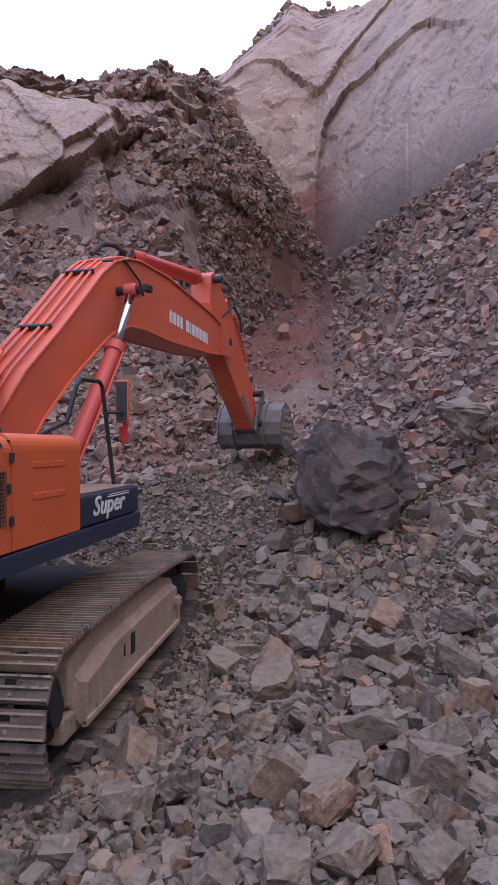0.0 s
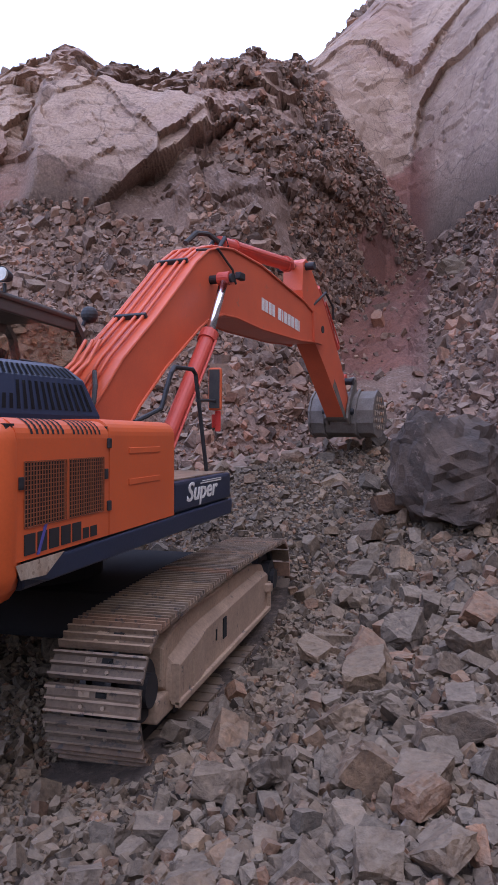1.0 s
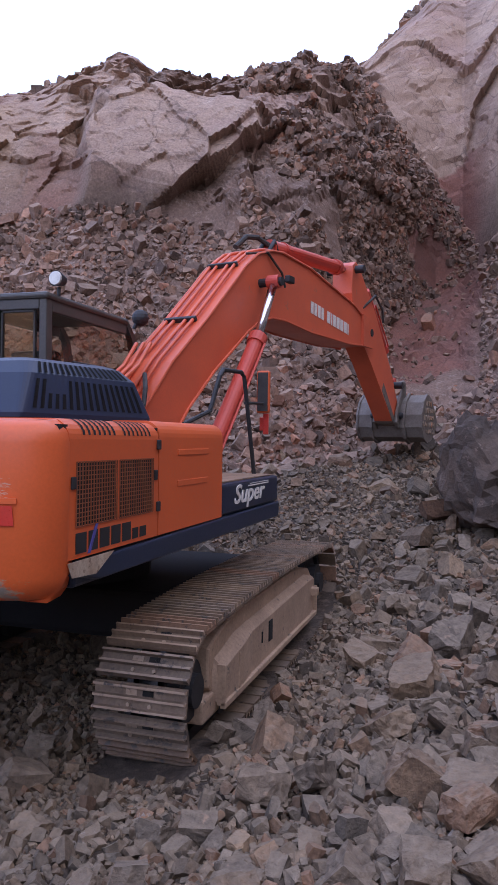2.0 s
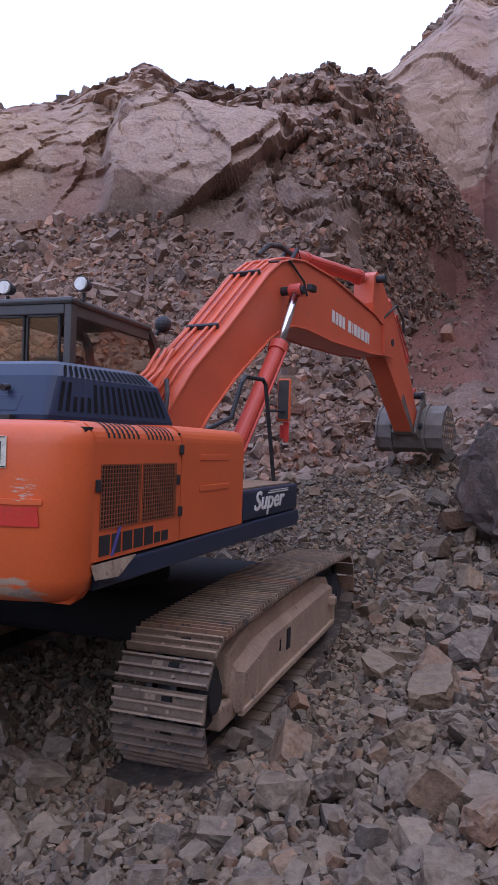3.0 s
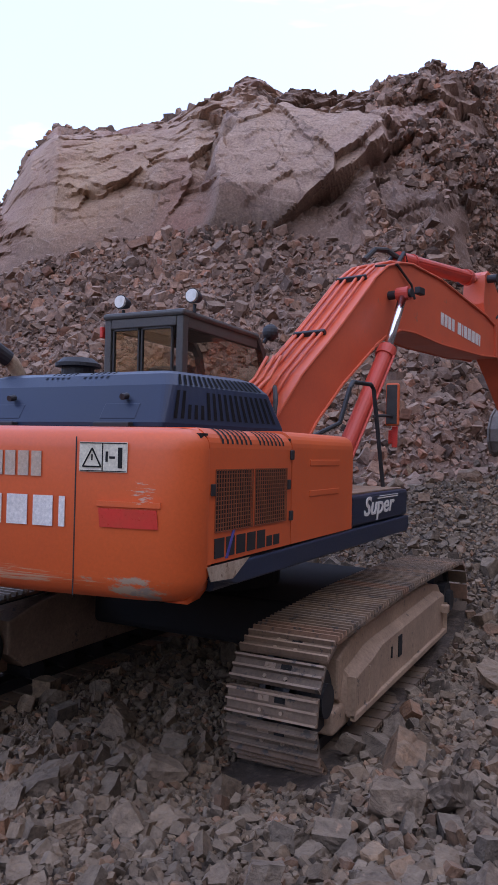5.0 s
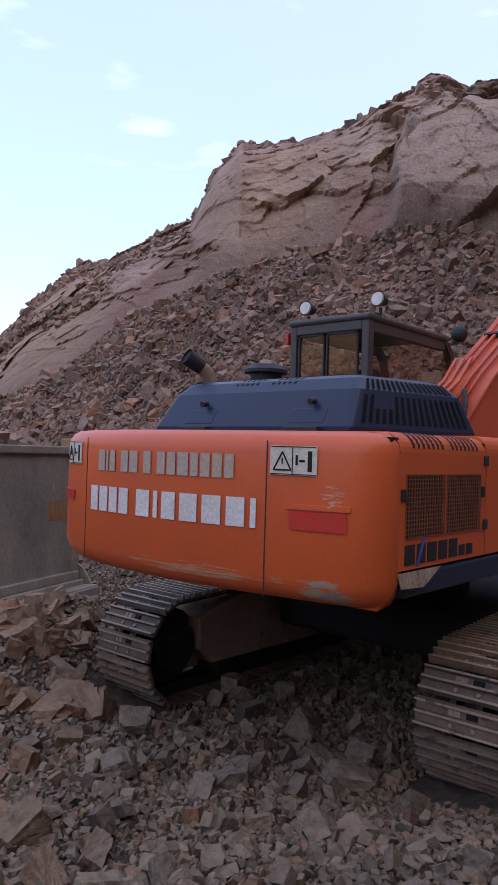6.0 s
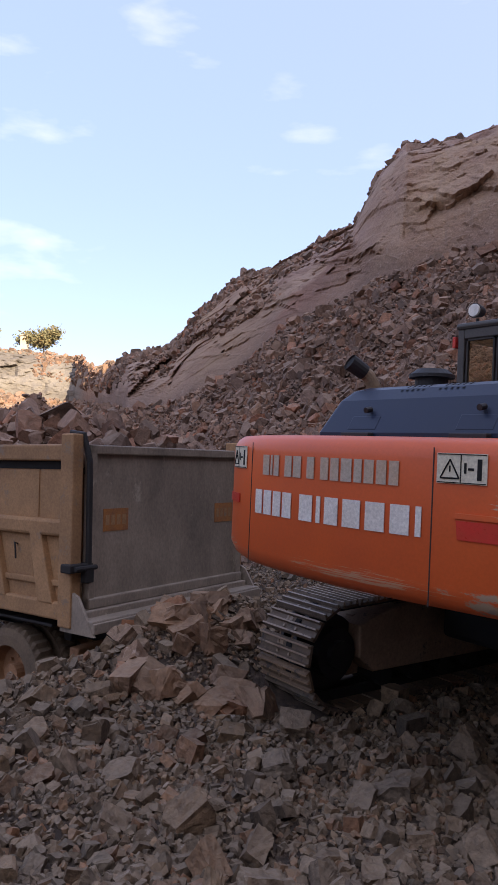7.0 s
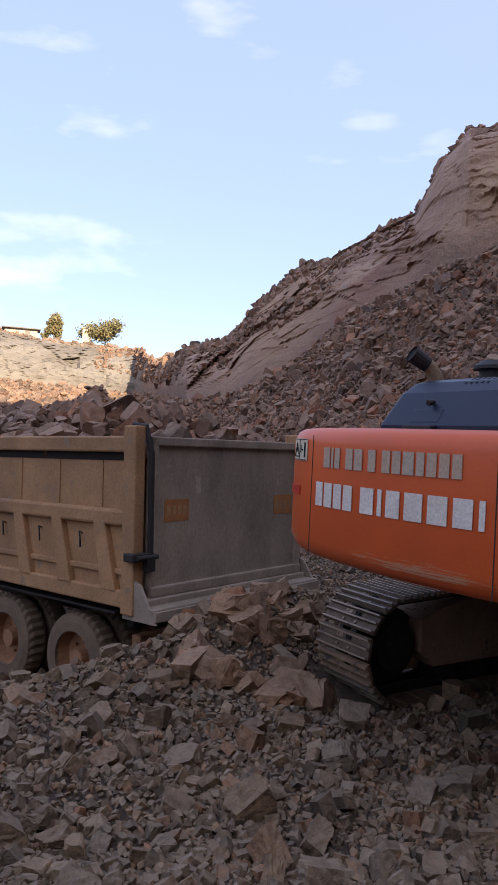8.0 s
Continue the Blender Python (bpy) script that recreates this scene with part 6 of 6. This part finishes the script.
M_BIG = material("dark_boulder_rock", (0.135, 0.088, 0.062), 0.85, 0, (0.05, 0.038, 0.031), 1.1, 16, 0.9, (0.24, 0.17, 0.13), spot_scale=3, spot_at=0.60, dist=0.03)
big_boulder("boulder", (3.46, 5.1, 1.44), 0.84, 12, M_BIG, "large dark cracked boulder half buried in rubble", (1.0, 0.9, 1.0), 90)
big_boulder("boulder", (4.16, 21.0, 7.6), 0.85, 7, M_ROCKOB, "grey angular block resting high on the rubble slope", (1.2, 0.9, 0.8))
big_boulder("boulder", (5.6, 8.2, 2.55), 0.5, 9, M_ROCKOB, "blue-grey split block on the rubble slope", (1.3, 0.9, 0.8))


# ---- far trees on the rim ----
M_BARK = material("grey_bark", (0.16, 0.12, 0.09), 0.9)
M_LEAF = material("dry_green_leaves", (0.16, 0.15, 0.075), 0.7, 0, (0.20, 0.17, 0.085), 0.8, 6, 0.0, island=0.3)


def tree(az, r, height, spread, seed):
    rg = np.random.default_rng(seed)
    a = radians(az)
    x, y = HUB[0] - math.sin(a) * r, HUB[1] + math.cos(a) * r
    k = int(np.argmin(np.abs(G_AZ - az)))
    col = G_P[k]
    d = np.hypot(col[:, 0] - HUB[0], col[:, 1] - HUB[1])
    z = float(np.interp(r, d, col[:, 2])) - 0.2
    root = thing("tree", "small dusty green tree on the sunlit quarry rim", "tree", "trees on the rim", Matrix.Translation((x, y, z)))
    bm = bmesh.new()
    tube(bm, (0, 0, 0), (0.1, 0, height * 0.5), 0.16, 0.09, seg=8)
    for i in range(6):
        an = i * 1.05
        tube(bm, (0.08, 0, height * (0.3 + 0.03 * i)), (math.cos(an) * spread * 0.6, math.sin(an) * spread * 0.6, height * (0.6 + 0.05 * i)), 0.06, 0.02, seg=6)
    part("trunk", bm, M_BARK, root)
    bm = bmesh.new()
    lumps = rg.normal(size=(16, 3)) * np.array([spread * 0.42, spread * 0.42, height * 0.2]) + np.array([0, 0, height * 0.52])
    for i in range(4600):
        c = lumps[rg.integers(0, 16)] + rg.normal(size=3) * spread * 0.16
        u, v = Vector(rg.normal(size=3)).normalized() * 0.22, Vector(rg.normal(size=3)).normalized() * 0.16
        c = Vector(c)
        bm.faces.new([bm.verts.new(q) for q in (c - u, c - v, c + u, c + v)])
    part("crown", bm, M_LEAF, root)


tree(69.6, 123, 5.8, 3.2, 1)
tree(73.4, 124, 4.6, 1.7, 2)


# ---- on the far rim: huts and a pillar ----
M_WALLFAR = material("pale_rendered_wall", (0.50, 0.45, 0.38), 0.85, 0, (0.42, 0.37, 0.31), 0.6, 8, 0.1)
M_ROOFFAR = material("grey_sheet_roof", (0.22, 0.20, 0.18), 0.7, 0, (0.17, 0.15, 0.135), 0.6, 8, 0.1)


def rim_place(az, r):
    a = radians(az)
    col = G_P[int(np.argmin(np.abs(G_AZ - az)))]
    z = float(np.interp(r, np.hypot(col[:, 0] - HUB[0], col[:, 1] - HUB[1]), col[:, 2]))
    return Matrix.Translation((HUB[0] - math.sin(a) * r, HUB[1] + math.cos(a) * r, z - 0.3)) @ Matrix.Rotation(a, 4, "Z")


hut = thing("hut", "low pale hut with a grey sheet roof on the quarry rim", "hut", at=rim_place(75.8, 127))
part("wall", boxes(((-2.6, 0, 0), (2.6, 3.5, 2.3), 0.03)), M_WALLFAR, hut)
part("roof", boxes(((-3.1, -0.7, 2.3), (3.1, 4.0, 2.48), 0.03)), M_ROOFFAR, hut)
part("door", boxes(((0.6, -0.03, 0.0), (1.5, 0.03, 2.0), 0.01)), M_ROOFFAR, hut)
pillar = thing("pillar", "pale rendered pillar beside a tree on the rim", "pillar", at=rim_place(71.0, 123))
part("shaft", boxes(((-0.7, -0.3, 0), (0.7, 0.3, 3.4), 0.03)), M_WALLFAR, pillar)
part("cap", boxes(((-0.8, -0.4, 3.4), (0.8, 0.4, 3.55), 0.02)), M_WALLFAR, pillar)


# ---- spoil mound on the pit floor ----
def spoil_mound(az, r, height, wide, seed):
    at = rim_place(az, r)
    k = 44
    g = np.linspace(-2.2, 2.2, k)
    x, y = (q.ravel() for q in np.meshgrid(g, g, indexing="ij"))
    q = np.c_[x * wide, y * wide * 0.8, np.zeros(len(x))]
    q[:, 2] = height * np.exp(-(x ** 2 + y ** 2) ** 0.8) * (1 + 0.25 * fbm(q / 2.5, 3, seed)) + 0.25 * fbm(q / 0.8, 3, seed + 5) - 0.5
    bm = bmesh.new()
    vs = [bm.verts.new(p) for p in q]
    for i in range(k - 1):
        for j in range(k - 1):
            a = i * k + j
            bm.faces.new((vs[a], vs[a + k], vs[a + k + 1], vs[a + 1]))
    ob = part("spoil_mound", bm, M_TALUS)
    ob.matrix_world = at
    tagged(ob, "brown mound of dumped spoil on the pit floor", "mound", kind="structure")
    m = np.array(at)
    pick = rng.choice(len(q), 1500)
    pts = (q[pick] + rng.normal(size=(1500, 3)) * (0.15, 0.15, 0.05)) @ m[:3, :3].T + m[:3, 3]
    heap("mound_rubble", pts, power_sizes(1500, 0.07, 0.3, 2.0), M_TALUS, "brown broken rock lying on the spoil mound")


spoil_mound(70.0, 50, 4.6, 3.4, 5)
